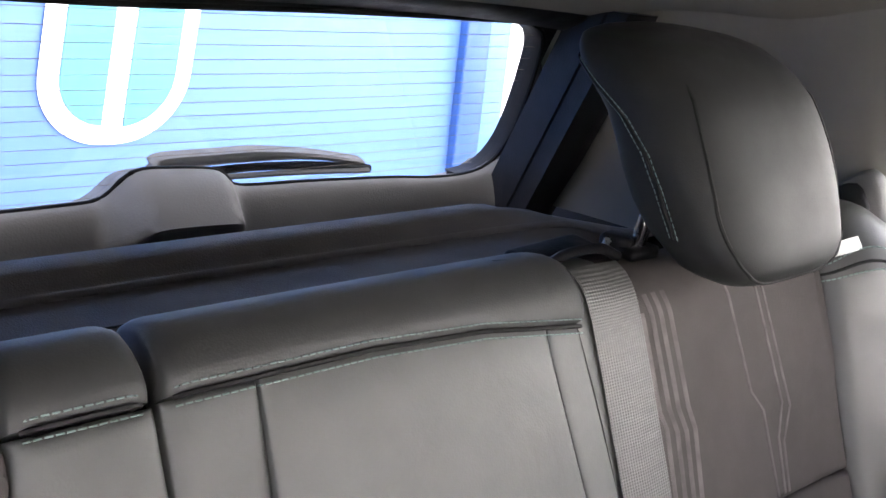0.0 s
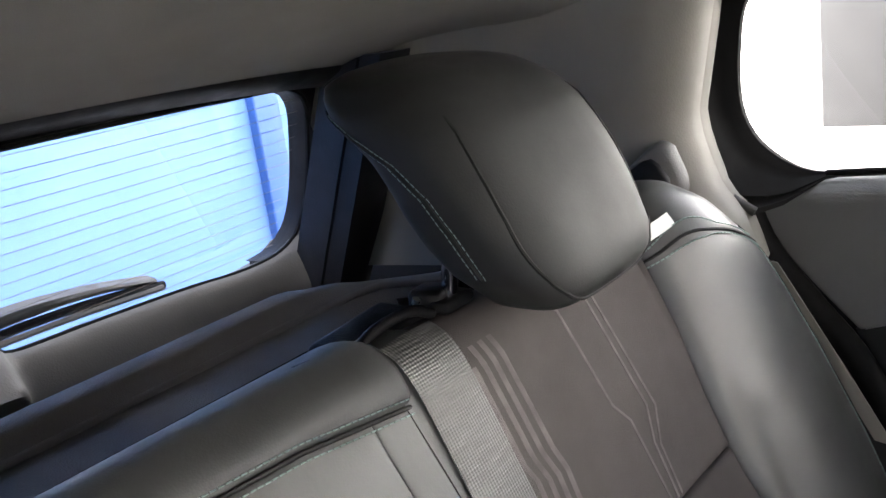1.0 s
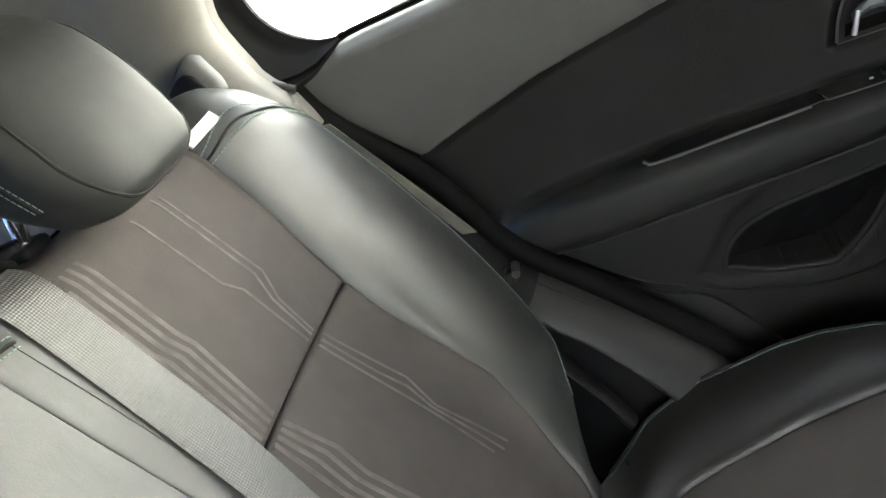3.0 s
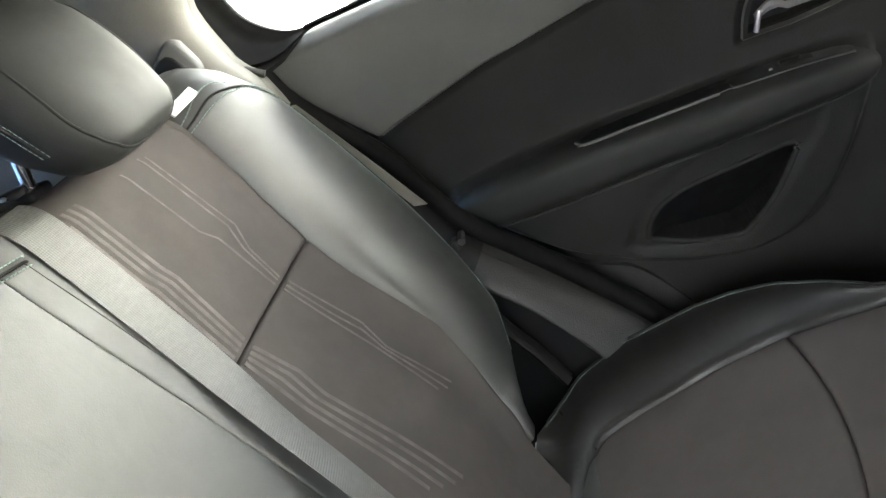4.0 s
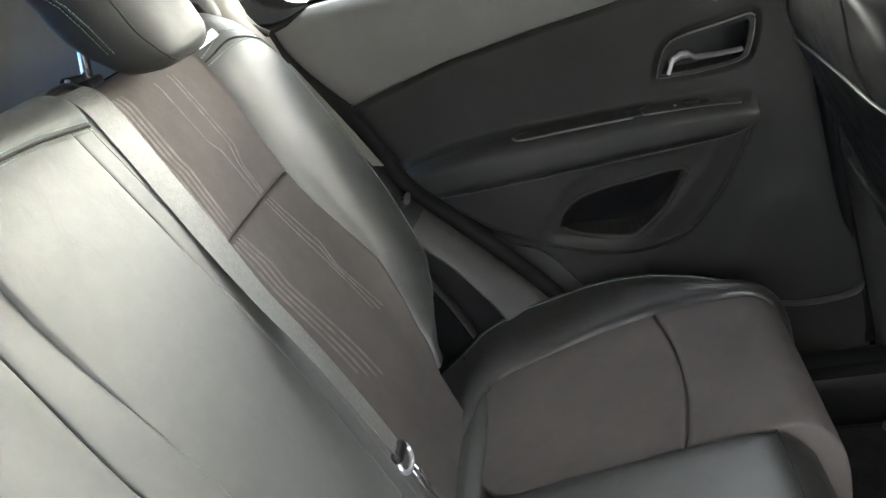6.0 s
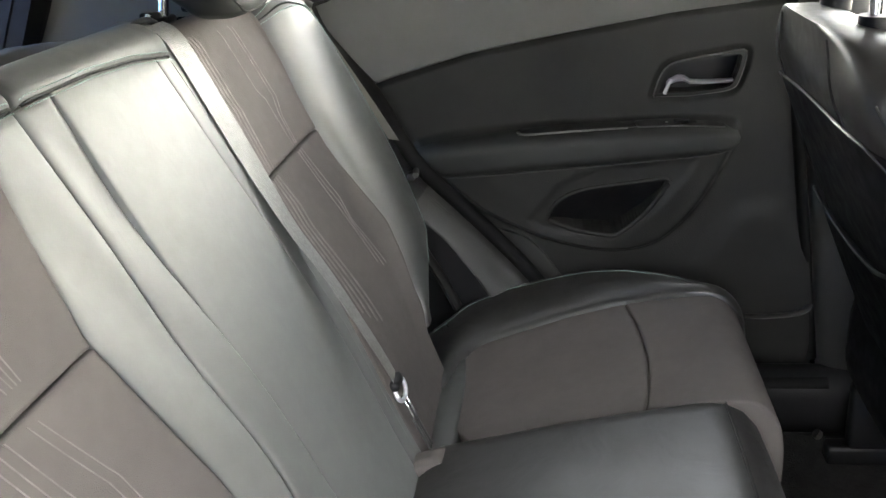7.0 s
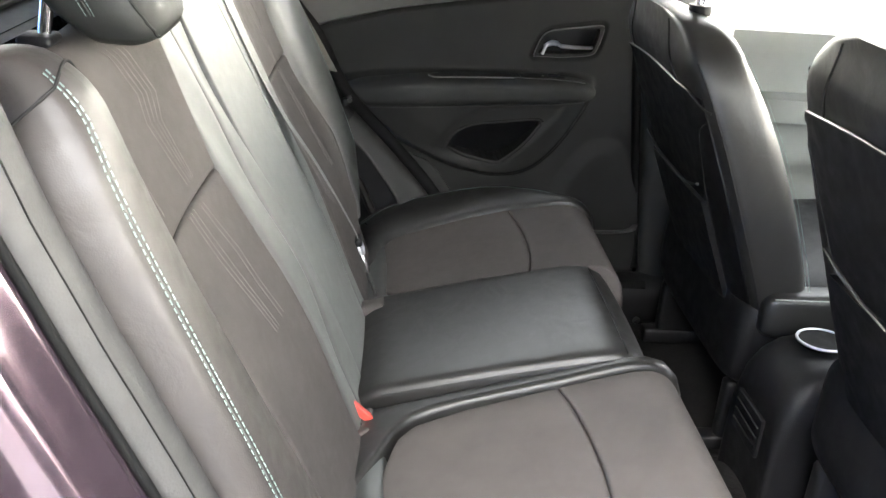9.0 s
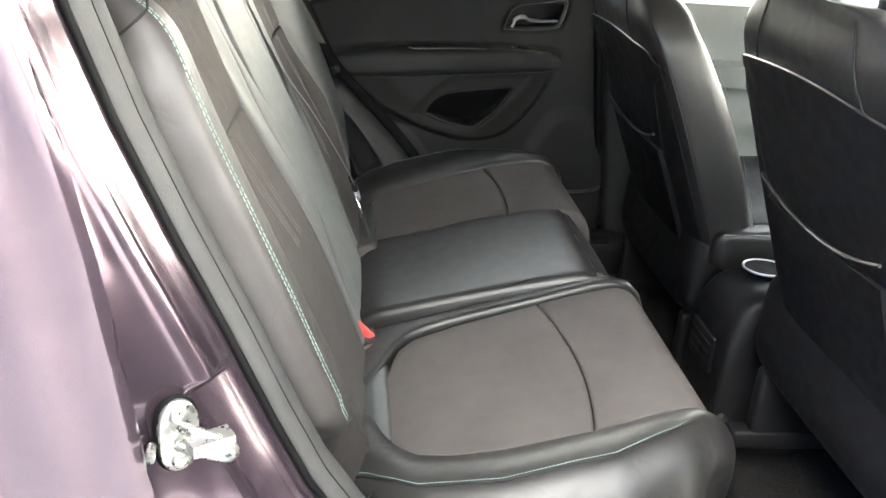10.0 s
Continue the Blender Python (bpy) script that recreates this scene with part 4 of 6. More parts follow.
def cushion_side(seat, sign):
    if sign > 0:
        outer_in = lambda a: np.interp(a, ay(np.array((-0.170, -0.178, -0.186, -0.202, -0.225, -0.263, -0.355, -0.44, -0.53))).tolist() + [CEND], (0.36, 0.42, 0.455, 0.487, 0.497, 0.502, 0.508, 0.500, 0.470, 0.43))
        inner = lambda a: np.interp(a, ay(np.array((-0.170, -0.178, -0.184, -0.194, -0.215, -0.245, -0.31, -0.44, -0.53))).tolist() + [CEND], (0.36, 0.345, 0.318, 0.268, 0.235, 0.215, 0.205, 0.196, 0.178, 0.16))
    else:
        outer_in = lambda a: -np.interp(a, ay(np.array((-0.170, -0.18, -0.19, -0.205, -0.228, -0.27, -0.335, -0.435, -0.53))).tolist() + [CEND], (0.33, 0.375, 0.405, 0.435, 0.462, 0.482, 0.496, 0.503, 0.500, 0.46))
        inner = lambda a: -np.interp(a, ay(np.array((-0.170, -0.182, -0.19, -0.213, -0.24, -0.31, -0.44, -0.53))).tolist() + [CEND], (0.33, 0.30, 0.270, 0.196, 0.170, 0.160, 0.158, 0.156, 0.15))
    hollow = lambda X, A: -0.008 * (1 - np.clip((np.abs(X) - 0.34) / 0.15, -1, 1) ** 2) * smooth(ay(-0.56), ay(-0.45), A)
    seam = ay(-0.438)
    bow = lambda x, a, h: CUSH(x, a + 0.016 * (1 - ((np.abs(x) - 0.34) / 0.15) ** 2) * np.exp(-((a - seam) / 0.09) ** 2), h)
    part("cloth_panel", pad(bow, inner, outer_in, ay(-0.174), seam - 0.0006, hollow, r=0.008, depth=0.005), FABRIC, seat)
    part("front_cloth_panel", pad(bow, inner, outer_in, seam + 0.0006, CEND, hollow, r=0.008, depth=0.005, na=40), FABRIC, seat)
    part("seat_base", box(sign * 0.36, -0.33, 0.45, 0.46, 0.40, 0.20, 0.02), CARPET, seat, "dark base under the pads")
    # leather behind and beside the cloth
    part("rear_flange", pad(CUSH, lambda a: sign * 0.15 + 0 * a, lambda a: sign * 0.56 + 0 * a, ay(-0.105), ay(-0.198), lambda X, A: 0.004 * smooth(ay(-0.198), ay(-0.175), A) - 0.003 + 0 * X, r=0.010, depth=0.008), LEATHER, seat)
    if sign > 0:
        out_x = lerp((ay(-0.115), 0.545), (ay(-0.15), 0.572), (ay(-0.186), 0.608), (ay(-0.256), 0.630), (ay(-0.355), 0.618), (ay(-0.40), 0.602), (ay(-0.449), 0.575), (ay(-0.495), 0.532), (ay(-0.535), 0.492), (ay(-0.575), 0.470), (CEND, 0.46))
        flank = ((0.005, 0.006), (0.008, 0.022), (0.008, 0.075), (0.002, 0.13))
    else:
        out_x = lerp((ay(-0.115), 0.480), (ay(-0.164), 0.502), (ay(-0.227), 0.550), (ay(-0.32), 0.577), (ay(-0.446), 0.579), (ay(-0.52), 0.552), (ay(-0.553), 0.532), (CEND, 0.50))
        flank = ((0.010, 0.003), (0.036, 0.020), (0.054, 0.060), (0.046, 0.13))
    rise = lerp((ay(-0.115), 0.010), (ay(-0.20), 0.020), (ay(-0.40), 0.020), (ay(-0.50), 0.015), (ay(-0.56), 0.008), (CEND, 0.004))
    A = np.concatenate([np.linspace(ay(-0.12), ay(-0.50), 36), np.linspace(ay(-0.505), CEND, 30)])
    t = np.array([0, 0.03, 0.07, 0.12, 0.2, 0.3, 0.42, 0.55, 0.68, 0.8, 0.9, 0.96, 1.0])
    hgt = lambda t, a: -0.008 + 0.010 * np.sqrt(np.clip(1 - (1 - np.clip(np.asarray(t) / 0.14, 0, 1)) ** 2, 0, 1)) + rise(a) * np.sin(np.pi * 0.62 * np.asarray(t, float) ** 0.9)
    F = []
    for a in A:
        xi, xo = abs(outer_in(a)), max(out_x(a), abs(outer_in(a)) + 0.02)
        xs = list(xi + (xo - xi) * t)
        hs = list(hgt(t, a))
        top = hs[-1]
        xs += [xo + dx for dx, _ in flank]
        hs += [top - dh for _, dh in flank]
        F.append(CUSH(sign * np.array(xs), a, np.array(hs)))
    F = np.array(F)
    Bk = F.copy()
    Bk[:, :, 2] -= 0.012
    Bk[:, :, 0] -= sign * 0.008
    b = part("side_bolster", slab(F, Bk), LEATHER_WARM_DIM, seat, "smooth black leather side bolster")
    L = np.linspace(ay(-0.135), ay(-0.545), 130)
    for tt, mat in ((0.955, STITCH), (1.0, SEAM)):
        line = CUSH(sign * (np.abs(outer_in(L)) + (out_x(L) - np.abs(outer_in(L))) * tt), L, hgt(tt, L) + 0.0008)
        if mat is STITCH:
            part("stitching", dashes(line), STITCH, b, "pale green double stitching", kind="stuff")
        else:
            part("piping", tube(line, 0.0016), SEAM, b)
    part("stitching", dashes(CUSH(sign * (out_x(L) + 0.0055), L, hgt(1.0, L) - 0.005)), STITCH, b, "pale green double stitching", kind="stuff")
    low = CUSH(sign * (out_x(L) + 0.009), L, hgt(1.0, L) - 0.070)
    part("lower_piping", tube(low, 0.0022), LEATHER_WARM_DIM, b)
    # short seam from the rear corner of the cloth to the bolster's edge
    part("corner_seam", tube(CUSH(sign * np.linspace(0.478, 0.560, 20), np.linspace(ay(-0.196), ay(-0.158), 20), np.linspace(0.0, 0.018, 20)), 0.0015), SEAM, b)


cushion60 = thing("rear_seat_cushion", (0.3, -0.35, 0.33), "wide rear seat cushion in black leather and brown-grey cloth", "car seat", "rear cushions")
cushion_side(cushion60, 1.0)


CM = Profile([(-0.10, 0.551), (-0.22, 0.588), (-0.34, 0.625), (-0.46, 0.662), (-0.505, 0.674), (-0.530, 0.674), (-0.548, 0.660), (-0.556, 0.635), (-0.558, 0.59), (-0.555, 0.50), (-0.55, 0.40)], 0.0, -1.0)
MEND = CM.a[-1]


def middle_pad():
    x0 = lerp((ay(-0.16), -0.105), (ay(-0.30), -0.118), (ay(-0.54), -0.138), (MEND, -0.13))
    x1 = lerp((ay(-0.16), 0.205), (ay(-0.30), 0.190), (ay(-0.54), 0.166), (MEND, 0.15))
    lift = lambda X, A: np.interp(A, (ay(-0.14), ay(-0.19), ay(-0.35), ay(-0.53), MEND), (0.004, 0.026, 0.024, 0.016, 0.008)) + 0.004 * (1 - (X / 0.16) ** 2)
    return pad(CM, x0, x1, ay(-0.14), MEND - 0.02, lift, r=0.016, depth=0.015, thick=0.05, nx=20, na=44), x0, x1, lift


bm, mx0, mx1, mlift = middle_pad()
mid_pad = part("middle_pad", bm, LEATHER_WARM_DIM, cushion60, "raised black leather middle pad")
L = np.linspace(ay(-0.20), ay(-0.515), 60)
part("edge_piping", tube(CM(mx1(L) - 0.003, L, mlift(mx1(L), L) - 0.010), 0.0022), LEATHER_WARM_DIM, mid_pad)
part("edge_piping", tube(CM(mx0(L) + 0.003, L, mlift(mx0(L), L) - 0.010), 0.0022), LEATHER_WARM_DIM, mid_pad)
Lf = np.linspace(ay(-0.52), MEND - 0.03, 40)
for dx in (0.004, 0.011):
    part("stitching", dashes(CM(mx1(Lf) - 0.006 - dx, Lf, mlift(mx1(Lf), Lf) - 0.0025)), STITCH, mid_pad, "pale green double stitching", kind="stuff")
part("front_seam", tube(CM(np.linspace(-0.13, 0.16, 40), np.full(40, ay(-0.525)), mlift(np.linspace(-0.13, 0.16, 40), ay(-0.525)) + 0.0003), 0.0012), SEAM, mid_pad)
part("seat_base", box(0.02, -0.33, 0.45, 0.30, 0.38, 0.20, 0.02), CARPET, cushion60, "dark base under the pads")
part("front_fall", pad(CM, cx(-0.16), cx(0.19), ay(-0.50), MEND, lambda X, A: -0.012 + 0 * X, r=0.01, depth=0.004), LEATHER_WARM_DIM, cushion60)
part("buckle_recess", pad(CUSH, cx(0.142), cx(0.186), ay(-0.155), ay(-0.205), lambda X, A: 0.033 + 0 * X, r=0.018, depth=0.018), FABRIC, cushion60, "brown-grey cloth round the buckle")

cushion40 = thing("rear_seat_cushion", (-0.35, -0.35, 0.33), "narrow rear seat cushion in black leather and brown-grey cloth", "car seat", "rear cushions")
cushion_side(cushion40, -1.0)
part("inner_edge", pad(CUSH, lerp((ay(-0.13), -0.30), (ay(-0.17), -0.275), (ay(-0.19), -0.232), (ay(-0.215), -0.178), (ay(-0.245), -0.156), (ay(-0.31), -0.152), (ay(-0.44), -0.156), (ay(-0.53), -0.154), (CEND, -0.148)), lerp((ay(-0.15), -0.116), (ay(-0.53), -0.126), (CEND, -0.122)), ay(-0.13), CEND, lambda X, A: 0.008 + 0 * X, r=0.011, depth=0.010), LEATHER_WARM_DIM, cushion40, "black leather inner edge")
part("recess_flap", pad(CUSH, lerp((ay(-0.10), -0.190), (ay(-0.150), -0.196), (ay(-0.185), -0.172)), cx(-0.122), ay(-0.10), ay(-0.185), lambda X, A: 0.012 + 0.004 * np.sin(X * 90) + 0 * A, r=0.012, depth=0.009), FABRIC, cushion40, "brown-grey cloth flap round the buckle")

buckle = thing("belt_buckle", (-0.14, -0.15, 0.58), "black belt buckle with a red release button between the cushions", "belt buckle")
turn = Euler((-0.80, 0.10, 0.15)).to_matrix()
part("buckle_body", box(-0.146, -0.150, 0.582, 0.026, 0.020, 0.058, 0.004, 2, turn), PLASTIC_DEEP, buckle)
part("release_button", box(-0.141, -0.166, 0.592, 0.015, 0.012, 0.046, 0.003, 2, turn), RED, buckle, "red release button")

# ---------------------------------------------------------------- closed rear door
door = thing("rear_door", (0.72, -0.4, 0.42), "closed rear car door with black trim panel and chrome handle", "car door")
crease_z = lerp((0.05, 0.930), (-0.05, 0.960), (-0.07, 0.9665), (-0.193, 1.000), (-0.335, 1.025), (-0.518, 1.053), (-0.67, 1.068), (-0.80, 1.076))
FRONT_Y = lerp((0.40, -0.785), (0.55, -0.772), (1.12, -0.690))

# lower panel: a relief over the height and length of the door
rear_y = lambda z: edge_y(z) + 0.004 + 0.014 * smooth(0.62, 0.90, z)
ny, nz = 230, 170
U, V = np.linspace(0, 1, ny), np.linspace(0, 1, nz)
Zl = np.array([[0.435 + (crease_z(edge_y(1.0) + u * (-0.72 - edge_y(1.0))) - 0.435) * v for v in V] for u in U])
Yl = np.array([[rear_y(z) + u * (FRONT_Y(z) - rear_y(z)) for z in row] for u, row in zip(U, Zl)])
for _ in range(8):
    Zl = 0.405 + (crease_z(Yl) - 0.405) * V[None]
    Yl = rear_y(Zl) + U[:, None] * (FRONT_Y(Zl) - rear_y(Zl))
carrier = curve([(-0.085, 0.845), (-0.125, 0.795), (-0.20, 0.733), (-0.26, 0.700), (-0.325, 0.672), (-0.42, 0.652), (-0.50, 0.665), (-0.556, 0.712), (-0.60, 0.780), (-0.632, 0.858), (-0.60, 0.885), (-0.40, 0.885), (-0.20, 0.875), (-0.10, 0.860)], 90)
pocket = [(-0.319, 0.722), (-0.327, 0.744), (-0.348, 0.764), (-0.385, 0.777), (-0.444, 0.785), (-0.516, 0.792), (-0.508, 0.770), (-0.480, 0.733), (-0.446, 0.702), (-0.425, 0.693), (-0.365, 0.703)]
notch = [(-0.290, 0.722), (-0.340, 0.785), (-0.400, 0.815), (-0.56, 0.825), (-0.548, 0.800), (-0.490, 0.737), (-0.450, 0.700), (-0.420, 0.688), (-0.400, 0.688), (-0.31, 0.706)]
speaker = curve([(-0.560, 0.60), (-0.590, 0.665), (-0.628, 0.722), (-0.665, 0.738), (-0.705, 0.730), (-0.74, 0.68), (-0.78, 0.60), (-0.78, 0.44), (-0.60, 0.44), (-0.565, 0.52)], 60)
dc, dp, dn, ds = (distance_to_outline(Yl, Zl, o) for o in (carrier, pocket, notch, speaker))
rise = 0.038 * smooth(0.004, -0.018, dc) + 0.006 * smooth(-0.02, -0.07, dc)
rise *= 0.35 + 0.65 * smooth(-0.08, -0.24, Yl)
rise += -0.005 * smooth(0.008, -0.008, dn) - 0.092 * smooth(-0.001, -0.005, dp)
rise += 0.010 * smooth(0.015, -0.030, ds) + 0.004 * np.exp(-((Zl - 0.60) / 0.05) ** 2)
rise += -0.007 * smooth(crease_z(Yl) - 0.010, crease_z(Yl), Zl)
bez = curve([(-0.494, 0.921), (-0.501, 0.945), (-0.513, 0.966), (-0.535, 0.976), (-0.590, 0.985), (-0.629, 0.991), (-0.636, 0.984), (-0.627, 0.945), (-0.612, 0.929), (-0.55, 0.921)], 60)
db = distance_to_outline(Yl, Zl, bez)
rise += -0.008 * smooth(0.012, 0.002, db) - 0.03 * smooth(-0.004, -0.010, db)
Xl = 0.722 - rise
F = np.stack([Xl, Yl, Zl], -1)
Bk = np.stack([np.full(Xl.shape, 0.81), Yl, Zl], -1)
lower_panel = part("lower_panel", slab(F, Bk), PLASTIC, door, "black moulded lower trim panel")


def panel_x(y, z, reach):
    """The panel's face at a place, from just outside the pocket's rim."""
    ok = (dp > 0.002) & (np.hypot(Yl - y, Zl - z) < reach)
    return Xl[ok].mean()


rim = curve(pocket + pocket[:1], 80)
rim_x = np.array([panel_x(y, z, 0.012) for y, z in rim])
part("pocket_rim", tube([(x + 0.002, y, z) for x, (y, z) in zip(rim_x, rim)], 0.0046, 8), PLASTIC, lower_panel)
shrink = lambda y, z, k: (-0.42 + (y + 0.42) * k, 0.752 + (z - 0.752) * k)
# pocket walls, coloured blacker than the panel to strengthen the shade inside
part("pocket_liner", rings([[(x + dx, shrink(y, z, k)[0], shrink(y, z, k)[1] - dz) for x, (y, z) in zip(rim_x[:-1], rim[:-1])] for dx, k, dz in ((0.002, 0.985, 0.0), (0.012, 0.985, 0.012), (0.040, 0.98, 0.050), (0.072, 0.97, 0.100), (0.074, 0.5, 0.10), (0.074, 0.02, 0.10))], None, False), PLASTIC_DEEP, lower_panel, "deep pocket, its shade strengthened by a black liner")

# upper panel: leans in towards the window sill and rolls over it
us, vs = np.linspace(0, 1, 60), np.concatenate([np.linspace(0, 0.06, 5), np.linspace(0.1, 0.80, 10), np.linspace(0.84, 1.0, 10)])
top_z = lerp((0.06, 1.116), (-0.05, 1.122), (-0.25, 1.131), (-0.70, 1.142))
up_f, up_b = [], []
for u in us:
    row_f, row_b = [], []
    for v in vs:
        y0 = np.interp(0.945 + 0.155 * v, (0.927, 0.948, 0.985, 1.03, 1.07, 1.09, 1.12), (-0.046, -0.040, -0.013, 0.021, 0.050, 0.058, 0.056))
        y = y0 + u * (-0.692 - y0)
        zc, zt = crease_z(y) + 0.002, top_z(y)
        if v < 0.84:
            k = v / 0.84
            z = zc + (zt - 0.020 - zc) * k
            x = 0.716 - 0.012 * smooth(0, 0.04, k) - 0.034 * k
        else:
            a = (v - 0.84) / 0.16 * np.pi * 0.5
            z = zt - 0.020 + 0.020 * np.sin(a)
            x = 0.670 + 0.032 * (1 - np.cos(a))
        row_f.append((x, y, z))
        row_b.append((max(x + 0.004, 0.75 - 0.06 * v), y, z - 0.006 * v))
    up_f.append(row_f)
    up_b.append(row_b)
part("upper_panel", slab(up_f, up_b), SOFT_TRIM, door, "dark grey soft upper trim")

# armrest: rounded body along the door
ARM = [(y, top - 0.017, low - 0.012, x) for y, top, low, x in (  # along the door: top, underside, inner face
    (-0.088, 0.848, 0.838, 0.708), (-0.096, 0.860, 0.822, 0.697), (-0.115, 0.869, 0.811, 0.686), (-0.15, 0.878, 0.807, 0.677), (-0.22, 0.888, 0.812, 0.668), (-0.32, 0.896, 0.821, 0.662), (-0.45, 0.901, 0.831, 0.659),
    (-0.54, 0.901, 0.838, 0.660), (-0.59, 0.897, 0.843, 0.663), (-0.614, 0.891, 0.849, 0.670), (-0.627, 0.882, 0.858, 0.682), (-0.631, 0.874, 0.866, 0.700))]
stations = curve(ARM, 60)
R = []
for y, zt, zb, xi in stations:
    cxa, cza, ha, hb_ = 0.735, (zt + zb) / 2, 0.735 - xi, (zt - zb) / 2
    ring = []
    for a in np.linspace(0, 2 * np.pi, 40, endpoint=False):
        c, s = np.cos(a), np.sin(a)
        ring.append((cxa + ha * np.sign(c) * abs(c) ** 0.55, y, cza + hb_ * np.sign(s) * abs(s) ** 0.62))
    R.append(ring)
arm = part("armrest", rings(R), LEATHER_MATT, door, "padded black armrest")
low = [(xi + 0.006, y, zb + 0.006) for y, zt, zb, xi in stations[3:-3]]
part("armrest_seam", tube(low, 0.0014), PLASTIC_GREY, arm)
slot = [(-0.275, 0.012), (-0.285, 0.005), (-0.45, 0.005), (-0.462, 0.012), (-0.45, 0.034), (-0.29, 0.034)]
arm_top = lambda y: np.interp(-y, -stations[:, 0], stations[:, 1])
onarm = lambda a, b, h: (0.676 + b, a, arm_top(a) - 0.0030 - 0.30 * max(0.012 - b, 0) + h)
part("pull_slot", prism(curve(slot + slot[:1], 40)[:-1], onarm, 0.003, 0.001), PLASTIC_DEEP, arm, "black pull pocket")
part("slot_lip", tube([onarm(a, b, 0.0025) for a, b in curve([(-0.272, 0.014), (-0.288, 0.003), (-0.37, 0.0025), (-0.45, 0.003)], 40)], 0.0022, 8), SOFT_TRIM, arm)
switch = prism(curve([(-0.465, 0.010), (-0.475, 0.003), (-0.59, 0.006), (-0.605, 0.018), (-0.59, 0.036), (-0.47, 0.036), (-0.465, 0.010)], 40)[:-1], onarm, 0.004, 0.001)
part("switch_panel", switch, PLASTIC_GREY, arm, "black window switch panel")
part("window_switch", box(*onarm(-0.535, 0.018, 0.006), 0.012, 0.024, 0.006, 0.002), PLASTIC_DEEP, arm)
part("switch_mark", box(*onarm(-0.512, 0.014, 0.0045), 0.0035, 0.004, 0.002, 0.0005), LABEL, arm)

# inner handle
bowl_at = lambda a, b, h: (0.730 - h, a, b)
inner_bez = [(-0.565 + (y + 0.565) * 0.90, 0.955 + (z - 0.955) * 0.84) for y, z in bez]
handle = part("handle_bezel", slab(*[[[bowl_at(y, z, h) for y, z in np.vstack([o, o[:1]])] for o in (bez, inner_bez)] for h in (0.010, 0.0)]), PLASTIC, door, "dark handle surround")
part("bezel_rim", tube([bowl_at(y, z, 0.006) for y, z in np.vstack([bez, bez[:2]])], 0.0022, 6), SOFT_TRIM, handle)
part("handle_bowl", prism(inner_bez, lambda a, b, h: (0.752 - h, a, b), 0.003, 0.001), PLASTIC_DEEP, handle)
part("lever", slab(*[[[(x + 0.006 * abs(t - 0.5), y, z) for t, z in zip((0, 0.5, 1), (z0, (z0 + z1) / 2, z1))] for y, z0, z1 in
                      ((-0.513, 0.937, 0.944), (-0.522, 0.942, 0.951), (-0.530, 0.945, 0.955), (-0.541, 0.945, 0.954), (-0.550, 0.940, 0.947), (-0.58, 0.9395, 0.9455), (-0.61, 0.9405, 0.9465), (-0.617, 0.942, 0.947))] for x in (0.716, 0.724)]), SATIN, handle, "satin chrome lever")
part("lever_foot", tube([(0.717, -0.519, 0.950), (0.716, -0.514, 0.937), (0.717, -0.510, 0.926)], 0.0032, 8), SATIN, handle)

# lighter corner moulding between the carrier and the rear edge of the door
corner = [(-0.150, 0.765), (-0.225, 0.702), (-0.290, 0.672), (-0.345, 0.600), (-0.380, 0.530), (-0.325, 0.530), (-0.286, 0.604), (-0.222, 0.690), (-0.165, 0.745)]
part("corner_moulding", prism(curve(corner + corner[:1], 60)[:-1], lambda a, b, h: (0.722 - h, a, b), 0.008, 0.003), PLASTIC_GREY, door, "dark grey corner moulding")

# bottle pocket lip at the foot of the door
part("pocket_lip", tube(curve([(0.715, -0.60, 0.540), (0.690, -0.66, 0.538), (0.690, -0.72, 0.539), (0.694, -0.755, 0.545), (0.715, -0.768, 0.548)], 30), 0.007, 8, None, 0.5), PLASTIC_GREY, door, "dark pocket lip")

# window frame, divider and pane
WIN = curve([(-0.70, 1.142), (-0.45, 1.140), (-0.25, 1.136), (-0.06, 1.128), (-0.003, 1.126), (0.026, 1.136), (0.050, 1.160), (0.060, 1.196), (0.054, 1.25), (0.036, 1.30), (-0.02, 1.335), (-0.12, 1.35), (-0.40, 1.365), (-0.66, 1.36)], 140)
lean = lambda z: 0.690 - 0.30 * (z - 1.13)
T = np.gradient(WIN, axis=0)
T /= np.linalg.norm(T, axis=1)[:, None]
out = np.stack([T[:, 1], -T[:, 0]], 1)
section = [(-0.004, 0.001), (-0.004, -0.004), (0.006, -0.012), (0.012, -0.014), (0.016, -0.022), (0.024, -0.030), (0.030, -0.042), (0.036, -0.050), (0.042, -0.046), (0.046, -0.050), (0.050, -0.066), (0.060, -0.07)]
slim = lambda y, z: 1.0 - 0.93 * smooth(0.045, -0.02, y) * (z < 1.20)
frame_f = [[(lean(z) + d * slim(y, z), y + o * slim(y, z) * ony, z + o * slim(y, z) * onz) for o, d in section] for (y, z), (ony, onz) in zip(WIN, out)]
frame_f = np.array(frame_f)
frame_b = frame_f.copy()
frame_b[:, :, 0] += 0.003
part("window_frame", slab(frame_f, frame_b), RUBBER, door, "black rubber-sealed window frame")
inner_seal = [(lean(z) - 0.051, y + 0.0375 * ony, z + 0.0375 * onz) for (y, z), (ony, onz) in zip(WIN, out) if y > 0.012 or z > 1.20]
part("frame_seal", tube(np.array(inner_seal), 0.005, 8), SEAL_GREY, door, "grey flocked seal")
part("sill_seal", tube([(lean(z) - 0.002, y, z + 0.000) for y, z in WIN[:60] if y < 0.0], 0.003, 8), RUBBER, door)
